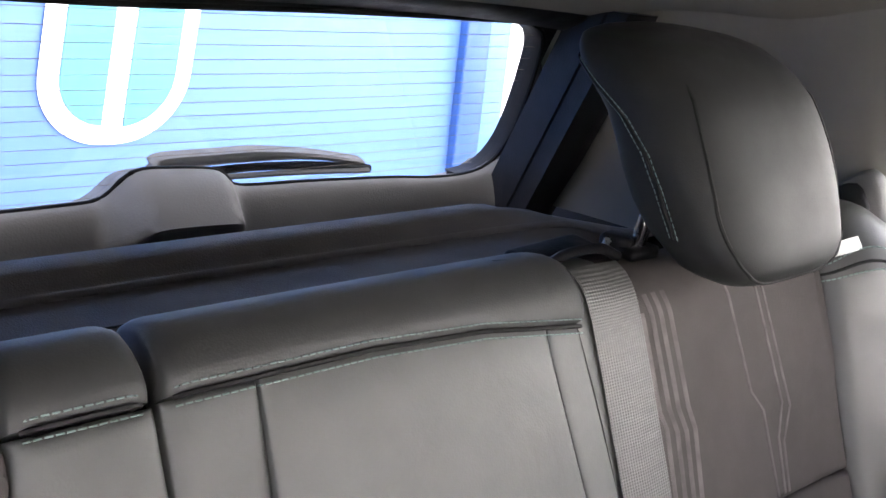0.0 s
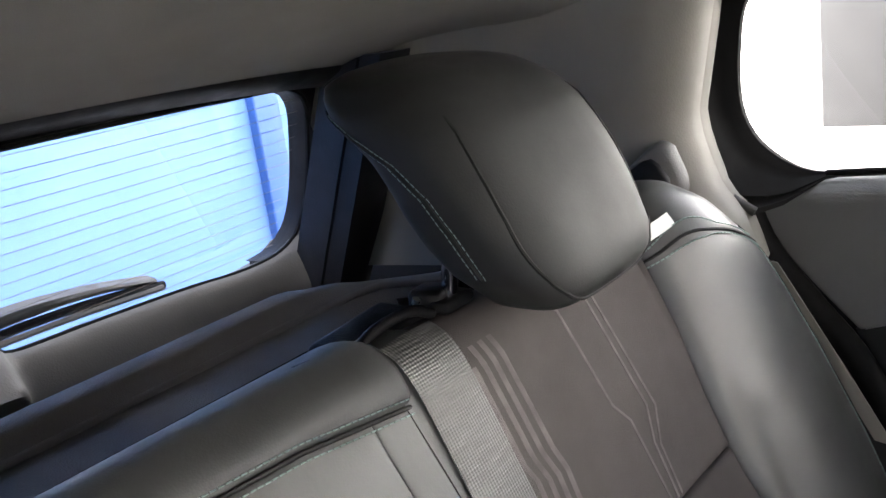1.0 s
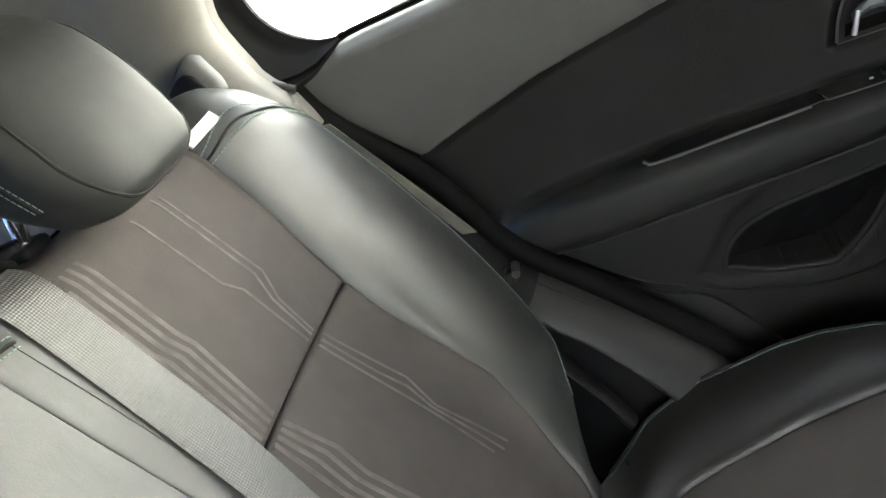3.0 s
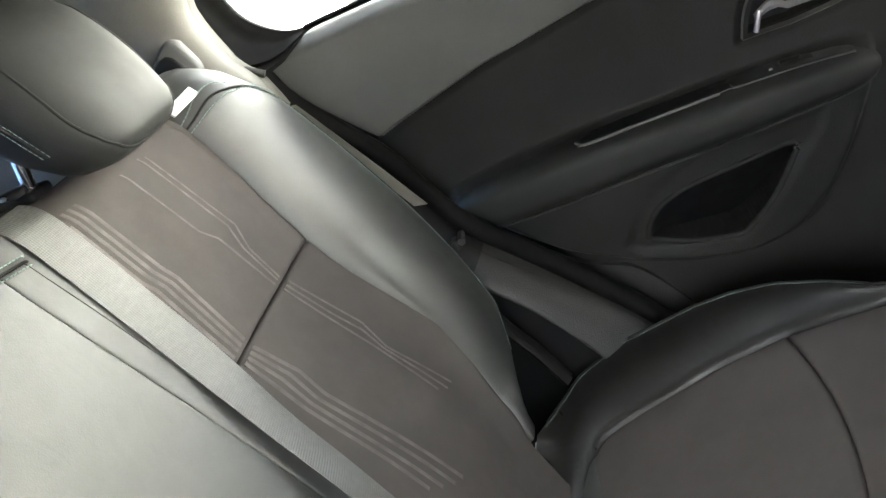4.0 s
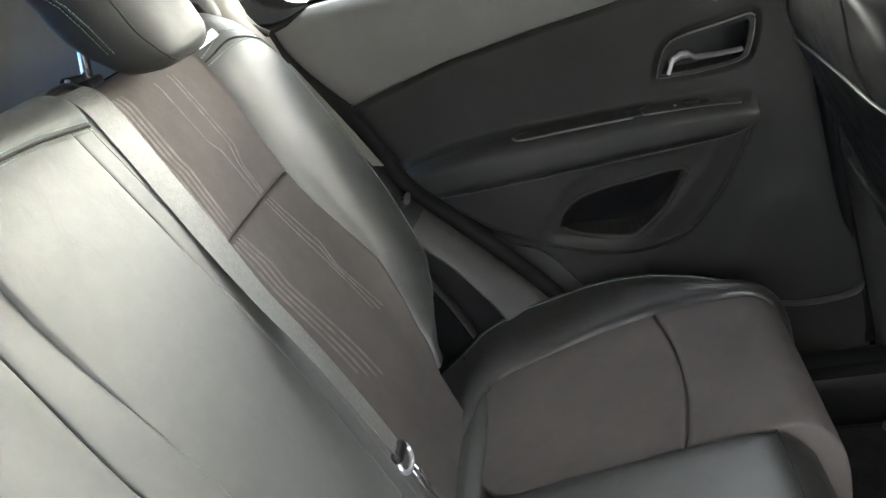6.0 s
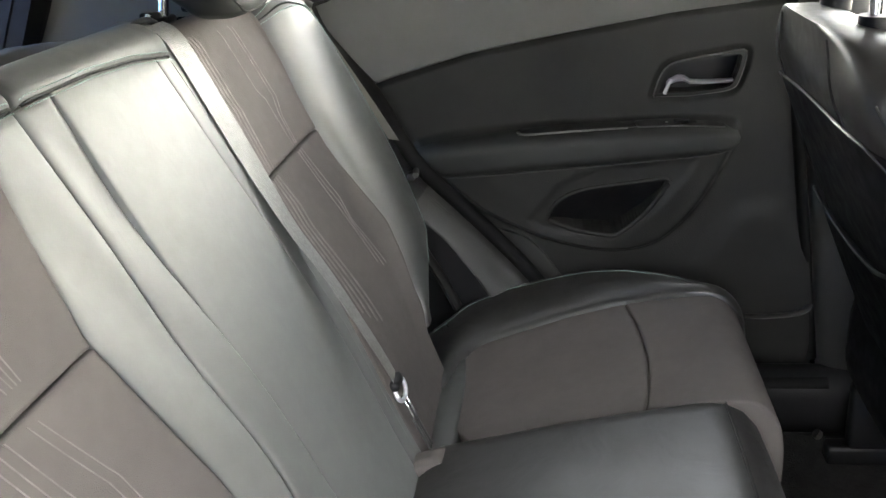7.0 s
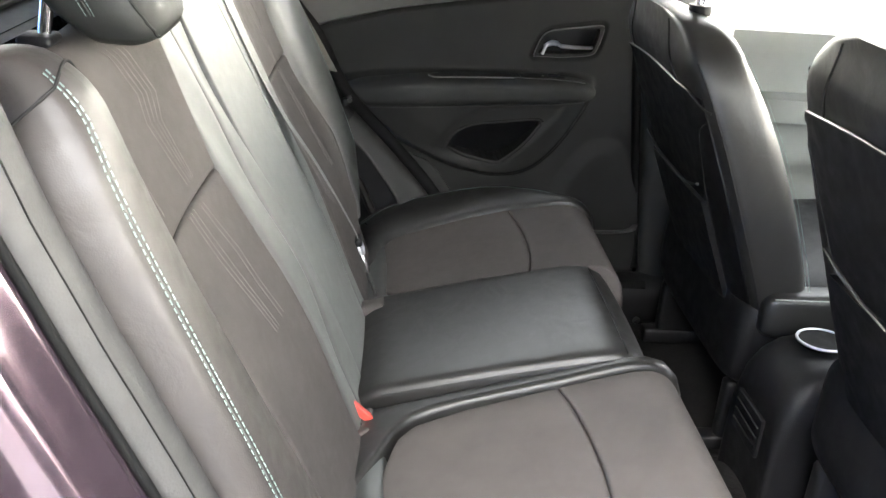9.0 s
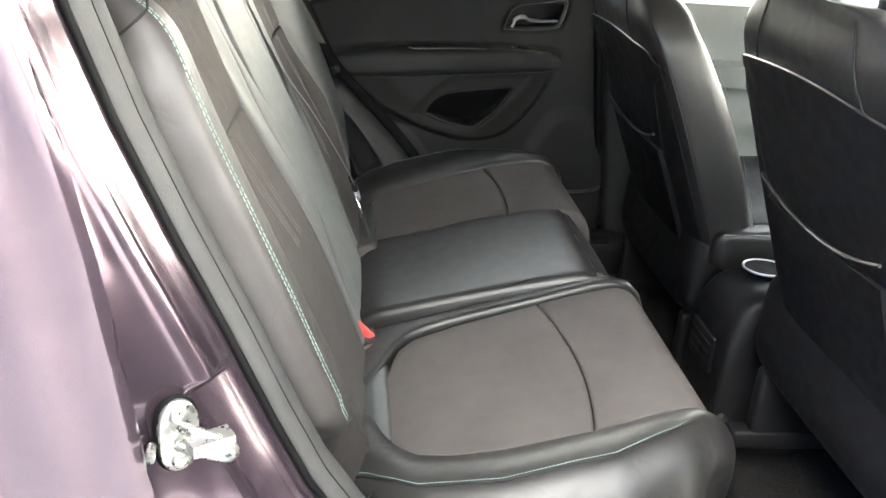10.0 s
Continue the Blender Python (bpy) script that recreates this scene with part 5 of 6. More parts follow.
part("divider", slab(*[[[(lean(z) + d, y + 0.32 * (1.14 - z) * -0.2 + w, z) for z in np.linspace(1.125, 1.36, 8)] for w in (-0.012, -0.006, 0.006, 0.012)] for y, d in ((-0.156, -0.012), (-0.156, 0.008))]), RUBBER, door, "black window divider bar")
pane = [[(lean(z) + 0.002, y, z) for z in np.linspace(1.115, 1.37, 4)] for y in np.linspace(-0.70, 0.07, 4)]
glass = part("window_pane", sheet(pane), GLASS, door, "clear window pane")
glass.visible_shadow = False
skin = [[(x, y, z) for x, z in curve([(0.80, 0.40), (0.835, 0.60), (0.84, 0.85), (0.80, 1.02), (0.735, 1.10), (0.70, 1.118)], 14)] for y in np.linspace(-0.78, 0.16, 6)]
part("outer_skin", slab(skin, [[(x - 0.006, y, z) for x, y, z in row] for row in skin]), PAINT, door, "purple metallic outer skin")

# ---------------------------------------------------------------- trim round the closed door
side = thing("pillar_trim", (0.6, 0.1, 0.5), "warm grey rear pillar trim beside the bench", "pillar trim")
zs = np.linspace(1.054, 1.37, 34)
up_y = lerp((1.04, 0.022), (1.07, 0.030), (1.104, 0.042), (1.128, 0.060), (1.155, 0.070), (1.18, 0.075), (1.20, 0.076), (1.25, 0.063), (1.30, 0.050), (1.33, 0.040), (1.37, 0.025))
P = []
for z in zs:
    e = up_y(z)
    lift = 0.25 * max(0.0, z - 1.15)
    P.append([(x - lift * k, y, z) for (x, y), k in zip(curve([(0.632, e + 0.004), (0.618, e + 0.002), (0.604, e + 0.008), (0.590, e + 0.022), (0.580, e + 0.045), (0.575, e + 0.075), (0.570, 0.20), (0.555, 0.30), (0.535, 0.40), (0.52, 0.46)], 40), np.linspace(0.6, 1.4, 40))])
P = np.array(P)
P[:, :, 2] = np.minimum(P[:, :, 2], roof_z(P[:, :, 0], P[:, :, 1]) + 0.003)
Q = P.copy()
Q[:, :, 0] += 0.02
part("upper_trim", slab(P, Q), PILLAR, side)
# belt guide shield on the pillar
shield = [(0.086, 1.176), (0.096, 1.182), (0.106, 1.176), (0.140, 1.144), (0.156, 1.118), (0.132, 1.102), (0.090, 1.108), (0.076, 1.14)]
part("belt_shield", prism(curve(shield + shield[:1], 40)[:-1], lambda a, b, h: (0.578 - 0.012 * (a - 0.09) / 0.05 - h, a, b), 0.016, 0.004), SOFT_TRIM, side, "dark grey belt guide shield")
# flat black plate: the belt exit's shadow as colour, no hole is cut
part("belt_opening_shade", prism(curve([(0.085, 1.150), (0.105, 1.168), (0.150, 1.135), (0.165, 1.105), (0.120, 1.098), (0.085, 1.112), (0.085, 1.150)], 30)[:-1], lambda a, b, h: (0.560 - h, a, b), 0.006, 0.002), PLASTIC_DEEP, side, "black plate for the shade in the belt opening")

low_side = thing("wheel_arch_trim", (0.62, -0.1, 0.5), "black wheel arch trim between bench and door", "side trim")
arch_w = lerp((0.46, 0.115), (0.60, 0.068), (0.66, 0.050), (0.70, 0.040), (0.75, 0.032), (1.06, 0.032))
T = np.gradient(LOWER, axis=0)
T /= np.linalg.norm(T, axis=1)[:, None]
P = []
for (y, z), (ty, tz) in zip(LOWER, T):
    if z > 1.06 or z < 0.47:
        continue
    w = arch_w(z)
    roll = curve([(0.668, 0.016), (0.652, 0.020), (0.636, 0.020 + 0.18 * w), (0.622, 0.020 + 0.48 * w), (0.614, 0.020 + 0.78 * w), (0.612, 0.020 + 0.96 * w), (0.618, 0.020 + 1.02 * w), (0.640, 0.020 + 1.05 * w)], 26)
    P.append([(x, y - o * tz, z + o * ty) for x, o in roll])
P = np.array(P)
n_up = int(np.sum(P[:, 0, 2] > 0.80))
part("arch_upper", slab(P[:n_up + 1], P[:n_up + 1] + (0.012, 0, 0)), PLASTIC_DEEP, low_side, "black upper side lining")
part("arch_panel", slab(P[n_up:], P[n_up:] + (0.012, 0, 0)), PLASTIC_GREY, low_side, "dark grey glossy arch moulding")
part("arch_recess", slab(*[[[(x, edge_y(z) + o, z) for o in (0.03, 0.08, 0.16, 0.30)] for z in np.linspace(1.05, 0.46, 30)] for x in (0.646, 0.66)]), PLASTIC_DEEP, low_side, "black recessed trim behind the moulding")
part("body_seal", tube([(0.672, y - 0.006 * tz, z + 0.006 * ty) for (y, z), (ty, tz) in zip(LOWER, T)], 0.0135, 12), RUBBER, low_side, "black rubber body seal")
# black sheet added behind the door's rear edge so the gap reads as dark
P = np.array([[(0.742 - 0.03 * smooth(1.0, 1.1, z), edge_y(z) + o, z) for o in (-0.035, 0.0, 0.03, 0.06)] for z in np.linspace(1.105, 0.44, 40)])
part("gap_shade", slab(P, P + (0.004, 0, 0)), PLASTIC_DEEP, low_side, "black sheet added for the shade in the door gap")
part("arch_rib", tube(curve([(0.622, -0.085, 0.76), (0.622, -0.115, 0.69), (0.622, -0.140, 0.645), (0.622, -0.165, 0.59)], 24), 0.014, 10, None, 0.6), PLASTIC, low_side)
outer_belt = thing("seat_belt", (0.58, 0.0, 0.83), "light outer seat belt strap beside the rear bolster", "seat belt")
zb2 = np.linspace(1.055, 0.885, 30)
path = np.stack([np.full(30, 0.6235), np.interp(zb2, (0.885, 0.942, 0.998, 1.047, 1.076), (-0.085, -0.053, -0.020, 0.009, 0.027)), zb2], 1)
part("strap", slab([path, path + (0.002, 0.017, 0.002)], [path + (0.0018, 0, 0), path + (0.0038, 0.017, 0.002)]), PILLAR, outer_belt)
part("belt_stop", box(0.611, -0.103, 0.829, 0.020, 0.012, 0.014, 0.004, 2), PLASTIC_DEEP, outer_belt, "black belt stop button")
part("belt_stop_pin", tube([(0.600, -0.112, 0.833), (0.622, -0.110, 0.835)], 0.005, 8), PLASTIC_GREY, outer_belt)

near_belt = thing("seat_belt", (-0.63, 0.06, 1.0), "light outer seat belt strap beside the open door", "seat belt")
path = np.array([(-0.622, 0.078 + 0.0, 1.150), (-0.624, 0.066, 1.115), (-0.626, 0.055, 1.085), (-0.628, 0.044, 1.060), (-0.626, 0.060, 1.045)])
path = curve(path, 24)
part("webbing", slab([path, path + (0.010, 0.016, 0.0)], [path + (0.0016, 0.001, 0), path + (0.0116, 0.017, 0.0)]), WEBBING, near_belt)

sill = thing("door_sill_trim", (0.69, -0.6, 0.42), "black plastic door sill trim", "sill trim")
part("sill_closing", box(0.78, -0.75, 0.38, 0.09, 2.0, 0.14, 0.01), PAINT, sill, "purple metallic sill")
P = np.array([[(x, y, z) for x, z in curve([(0.735, 0.40), (0.725, 0.425), (0.70, 0.432), (0.672, 0.425), (0.655, 0.405), (0.648, 0.36), (0.648, 0.33)], 18)] for y in np.linspace(-0.40, -0.875, 10)])
part("sill_cover", slab(P, P + (0.02, 0, -0.02)), PLASTIC_DEEP, sill)
part("sill_clip", box(0.668, -0.862, 0.428, 0.030, 0.024, 0.022, 0.004), SOFT_TRIM, sill, "grey sill end clip")
P = np.array([[(x, y, z) for x, z in curve([(0.735, 0.40), (0.725, 0.420), (0.70, 0.424), (0.672, 0.415), (0.655, 0.395), (0.648, 0.36), (0.648, 0.33)], 18)] for y in np.linspace(-0.88, -1.7, 10)])
part("sill_cover", slab(P, P + (0.02, 0, -0.02)), PLASTIC_DEEP, sill)

pillar_b = thing("centre_pillar", (0.69, -0.8, 0.42), "dark grey centre pillar trim behind the front seat", "pillar trim")
P = np.array([[(x - 0.30 * max(0, z - 1.13), y + 0.135 * (z - 0.42), z) for x, y in curve([(0.730, -0.795), (0.712, -0.800), (0.700, -0.812), (0.692, -0.840), (0.690, -0.87), (0.700, -0.90), (0.73, -0.92)], 20)] for z in np.linspace(0.42, 1.38, 24)])
part("pillar_cover", slab(P, P + (0.02, 0, 0)), PLASTIC_GREY, pillar_b)
part("pillar_seal", tube([(0.722, -0.785 + 0.135 * (z - 0.42), z) for z in np.linspace(0.44, 1.12, 20)], 0.010, 8), RUBBER, pillar_b)

# front doors: panel below, glass above, plain
for sx in (1, -1):
    fd = thing("front_door", (sx * 0.72, -1.3, 0.42), "closed front car door with pale grey trim and clear window", "car door", "front doors")
    P = np.array([[(sx * x, y, z) for x, z in curve([(0.715, 0.43), (0.712, 0.68), (0.700, 0.70), (0.690, 0.74), (0.700, 0.80), (0.698, 0.92), (0.680, 1.000), (0.688, 1.012), (0.70, 1.012)], 30)] for y in np.linspace(-0.90, -1.75, 12)])
    part("trim_panel", slab(P, P + (sx * 0.10, 0, 0)), PALE_TRIM, fd)
    P = np.array([[(sx * x, y, z) for x, z in curve([(0.60, 1.36), (0.61, 1.375), (0.63, 1.385), (0.66, 1.385)], 8)] for y in np.linspace(-0.88, -1.60, 6)])
    part("window_frame", slab(P, P + (sx * 0.03, 0, -0.01)), RUBBER, fd)
    g = part("window_pane", sheet([[(sx * (0.692 - 0.30 * (z - 1.1)), y, z) for z in np.linspace(0.99, 1.38, 3)] for y in np.linspace(-0.88, -1.70, 4)]), GLASS, fd)
    rest = curve([(-0.98, 0.02), (-1.00, 0.045), (-1.10, 0.055), (-1.35, 0.055), (-1.42, 0.04)], 20)
    part("armrest", slab(*[[[(sx * (0.71 - d * k), y, 0.880 + dz - 0.01 * k) for k in (0, 0.5, 0.9, 1)] for y, d in rest] for dz in (0.0, -0.05)]), PALE_TRIM, fd, "pale grey armrest")
    g.visible_shadow = False
P = np.array([[(-0.735 + 0.30 * max(0, z - 1.13), y, z) for y in (-0.86, -0.88, -0.93, -0.95)] for z in np.linspace(0.42, 1.38, 12)])
pillar_r = thing("centre_pillar", (-0.72, -0.9, 0.42), "dark grey centre pillar at the open door", "pillar trim")
part("pillar_cover", slab(P, P + (0.05, 0, 0)), PLASTIC_GREY, pillar_r)
P = np.array([[(sx * x, y, z) for x, z in ((0.735, 0.33), (0.80, 0.34), (0.81, 0.40), (0.73, 0.44))] for y in np.linspace(-0.30, -1.75, 5) for sx in (-1,)])
sill_r = thing("door_sill", (-0.75, -1.0, 0.35), "purple painted sill under the open door", "door sill")
part("sill_panel", slab(P, P + (0.03, 0, -0.03)), PAINT, sill_r)

# the open rear door: swung forward on the centre pillar, outside the view, it shades and mirrors in the jamb
open_door = thing("door_open", (-0.80, -0.86, 0.36), "open rear car door with black trim and purple skin", "car door", kind="structure")
ALONG = Vector((-0.94, 0.34, 0.0))
ACROSS = Vector((0.34, 0.94, 0.0))
leaf = [[Vector((-0.80, -0.86, 0.0)) + ALONG * u + ACROSS * d + Vector((0, 0, z)) for d, z in ((0.0, 0.38), (0.05, 0.55), (0.06, 0.80), (0.045, 0.98), (0.02, 1.06))] for u in np.linspace(0.02, 0.92, 6)]
part("inner_panel", slab(leaf, [[p - ACROSS * 0.05 for p in row] for row in leaf]), PLASTIC, open_door, "black moulded inner panel")
part("door_skin", slab([[p - ACROSS * 0.055 for p in row] for row in leaf], [[p - ACROSS * 0.13 for p in row] for row in leaf]), PAINT, open_door, "purple metallic outer skin")
loop = [Vector((-0.80, -0.86, 0.0)) + ALONG * u + ACROSS * (0.02 - 0.3 * (z - 1.06)) * 1.0 + Vector((0, 0, z)) for u, z in ((0.03, 1.06), (0.10, 1.22), (0.20, 1.33), (0.50, 1.36), (0.78, 1.33), (0.88, 1.20), (0.91, 1.06))]
part("window_frame", tube(curve(loop, 50), 0.020, 8), RUBBER, open_door, "black window frame")

# ---------------------------------------------------------------- tailgate
gate = thing("tailgate", (0, 0.5, 0.9), "closed tailgate with grey trim and rear window", "tailgate")
glass_y = lambda z: 0.54 - 0.55 * (z - 1.08)
W = [(-0.49, 1.13), (-0.482, 1.10), (-0.455, 1.078), (-0.40, 1.072), (-0.20, 1.075), (-0.02, 1.078), (0.016, 1.081), (0.029, 1.092), (0.038, 1.106), (0.052, 1.112), (0.075, 1.1115), (0.115, 1.108), (0.133, 1.1035), (0.143, 1.095), (0.152, 1.0865), (0.172, 1.083), (0.25, 1.081),
     (0.355, 1.076), (0.424, 1.070), (0.470, 1.071), (0.497, 1.079), (0.511, 1.098), (0.514, 1.125), (0.507, 1.165), (0.491, 1.217), (0.478, 1.246), (0.459, 1.262), (0.42, 1.268), (0.20, 1.270), (0.0, 1.268), (-0.20, 1.270), (-0.42, 1.268), (-0.455, 1.260), (-0.473, 1.236), (-0.484, 1.18)]
wo = curve(W + W[:1], 200)[:-1]
rg = part("rear_pane", sheet([[(x, glass_y(z) + 0.012, z) for z in np.linspace(1.00, 1.30, 4)] for x in np.linspace(-0.56, 0.56, 6)]), GLASS_REAR, gate, "heated rear window pane")
rg.visible_shadow = False
for k in range(14):
    z = 1.080 + k * 0.0140
    xs = np.linspace(-0.485, 0.485, 12)
    part("defroster_line", tube([(x, glass_y(z + 0.003 * (x / 0.4) ** 2) + 0.009, z + 0.003 * (x / 0.4) ** 2) for x in xs], 0.0003, 4), WIRE, rg)
# frame round the pane: lower trim light grey, sides and top dark


def ring_strip(i0, i1, offs, mat, name, label=""):
    rows_f, rows_b = [], []
    for i in range(i0, i1 + 1):
        x, z = wo[i % len(wo)]
        a, b = wo[(i - 1) % len(wo)], wo[(i + 1) % len(wo)]
        t = (b - a) / np.linalg.norm(b - a)
        n = np.array((t[1], -t[0]))
        row = []
        for o, d in offs:
            px, pz = x + n[0] * o, z + n[1] * o
            row.append((px, glass_y(pz) - d, pz))
        rows_f.append(row)
        rows_b.append([(p[0], p[1] + 0.02, p[2]) for p in row])
    return part(name, slab(rows_f, rows_b), mat, gate, label)


n_side = [i for i in range(len(wo)) if wo[i, 0] > 0.475 and wo[i, 1] > 1.072]
top_i = [i for i in range(len(wo)) if wo[i, 1] > 1.20]
ring_strip(min(n_side) - 2, max(top_i) + 14, [(-0.001, -0.006), (0.0, 0.001), (0.010, 0.003), (0.030, 0.006), (0.045, 0.012), (0.058, 0.020)], PLASTIC_DEEP, "upper_frame", "black plastic window surround")
bot = [i for i in range(len(wo)) if wo[i, 1] <= 1.118 and -0.478 < wo[i, 0] < 0.512]
xs = np.linspace(-0.56, 0.56, 160)
edge_z = lambda x: np.interp(x, *np.array(sorted([(wo[i, 0], wo[i, 1]) for i in bot])).T)
lower = []
for x in xs:
    zt = edge_z(np.clip(x, -0.470, 0.508)) + 0.10 * max(0, abs(x) - 0.508)
    bump = smooth(0.008, 0.046, x) * smooth(0.158, 0.128, x)
    fwd = 0.034 * bump
    lower.append([(x, glass_y(zt) + 0.006, zt), (x, glass_y(zt) - 0.004, zt + 0.001), (x, glass_y(zt) - 0.012 - 0.10 * fwd, zt - 0.003), (x, glass_y(zt) - 0.018 - 0.35 * fwd, zt - 0.012),
                  (x, glass_y(zt) - 0.024 - 0.85 * fwd, zt - 0.026 - 0.006 * bump), (x, glass_y(zt) - 0.027 - 1.0 * fwd, zt - 0.036 - 0.006 * bump), (x, glass_y(zt) - 0.030 - 0.5 * fwd, zt - 0.050 - 0.004 * bump), (x, glass_y(1.05) - 0.036, 0.985), (x, glass_y(1.05) - 0.04, 0.92)])
lower = np.array([curve(r, 26) for r in lower])
part("lower_trim", slab(lower, lower + (0, 0.04, -0.012)), GATE_TRIM, gate, "grey lower window trim with wiper motor bulge")
part("pane_gasket", tube([(x, glass_y(z) - 0.003, z) for x, z in np.vstack([wo, wo[:2]])], 0.0028, 6), RUBBER, gate)

wiper = thing("rear_wiper", (0.2, 0.56, 1.09), "grey rear window wiper resting on the outside of the glass", "wiper")
out_g = lambda x, z, d=0.03: (x + 0.003, glass_y(z + 0.0225) + d, z + 0.0225)
arm = curve([(0.085, 1.070, 1.077), (0.096, 1.068, 1.084), (0.154, 1.070, 1.0855), (0.198, 1.0705, 1.0860), (0.245, 1.0700, 1.0815), (0.290, 1.0660, 1.0750), (0.349, 1.0550, 1.0625)], 40)
arm_f = [[out_g(x, z0, 0.050 + dd) for z0, dd in ((zb_, 0.004), (zb_ + 0.1 * (zt_ - zb_), 0.0), (zb_ + 0.6 * (zt_ - zb_), -0.003), (zb_ + 0.92 * (zt_ - zb_), 0.0), (zt_, 0.006))] for x, zb_, zt_ in arm]
part("wiper_arm", slab(arm_f, np.array(arm_f) + (0, 0.012, 0.002)), GATE_TRIM, wiper)
part("wiper_blade", tube([out_g(x, z, 0.046) for x, z in curve([(0.15, 1.0655), (0.205, 1.0665), (0.28, 1.0625), (0.357, 1.052)], 24)], 0.0048, 8), RUBBER, wiper, "black rubber blade")
part("wiper_rail", tube([out_g(x, z, 0.040) for x, z in curve([(0.160, 1.0585), (0.25, 1.0570), (0.352, 1.0515)], 16)], 0.0034, 6), GATE_TRIM, wiper)

# body frame between the pillar trim and the tailgate
frame_post = thing("tailgate_opening_trim", (0.5, 0.42, 1.0), "black seal and dark frame round the tailgate opening", "body trim")
for sx in (1, -1):
    P = [[(sx * (0.510 + 0.16 * (1.16 - z) * 0.4 + o), 0.40 - 0.50 * (z - 1.16) + d, z) for o, d in ((-0.016, 0.05), (-0.020, 0.0), (-0.004, -0.016), (0.02, -0.012), (0.03, 0.02))] for z in np.linspace(0.95, 1.29, 14)]
    part("opening_seal", slab(P, np.array(P) + (0, 0.03, 0)), PLASTIC_DEEP, frame_post)
P = [[(x, 0.425 + d, 1.288 - 0.016 * (abs(x) / 0.5) ** 3 + o) for o, d in ((-0.008, 0.03), (-0.012, 0.0), (0.002, -0.03), (0.02, -0.045), (0.03, -0.03))] for x in np.linspace(-0.55, 0.55, 24)]
part("header_trim", slab(P, np.array(P) + (0, 0.03, 0.01)), PLASTIC_DEEP, frame_post, "black header trim")

cover = thing("cargo_cover", (0, 0.3, 1.05), "dark fabric cargo cover stretched behind the bench", "cargo cover")
xs = np.linspace(-0.48, 0.48, 60)
P = []
for x in xs:
    e = 0.335 - 0.10 * smooth(0.30, 0.44, abs(x)) 
    edge_top = 1.105 - 0.01 * smooth(0.30, 0.46, abs(x))
    P.append([(x, y, z) for y, z in curve([(0.168, 1.060), (0.20, 1.070), (0.25, 1.078), (e - 0.03, 1.088), (e - 0.012, edge_top - 0.002), (e, edge_top), (e + 0.012, edge_top - 0.004), (e + 0.018, 1.06), (e + 0.02, 1.02)], 26)])
part("cover_sheet", slab(P, np.array(P) + (0, 0.0, -0.012)), COVER, cover)
part("cover_hem", tube(np.array(P)[:, 13] + (0, 0, 0.001), 0.0035, 8), COVER, cover, "padded rear hem")
part("cover_seam", tube(np.array(P)[:, 9] + (0, 0, 0.0005), 0.0009, 5), SEAM, cover)
solo("luggage_floor", box(0, 0.36, 0.90, 1.10, 0.40, 0.04, 0.01), CARPET, "dark luggage space floor", "floor", "structure")

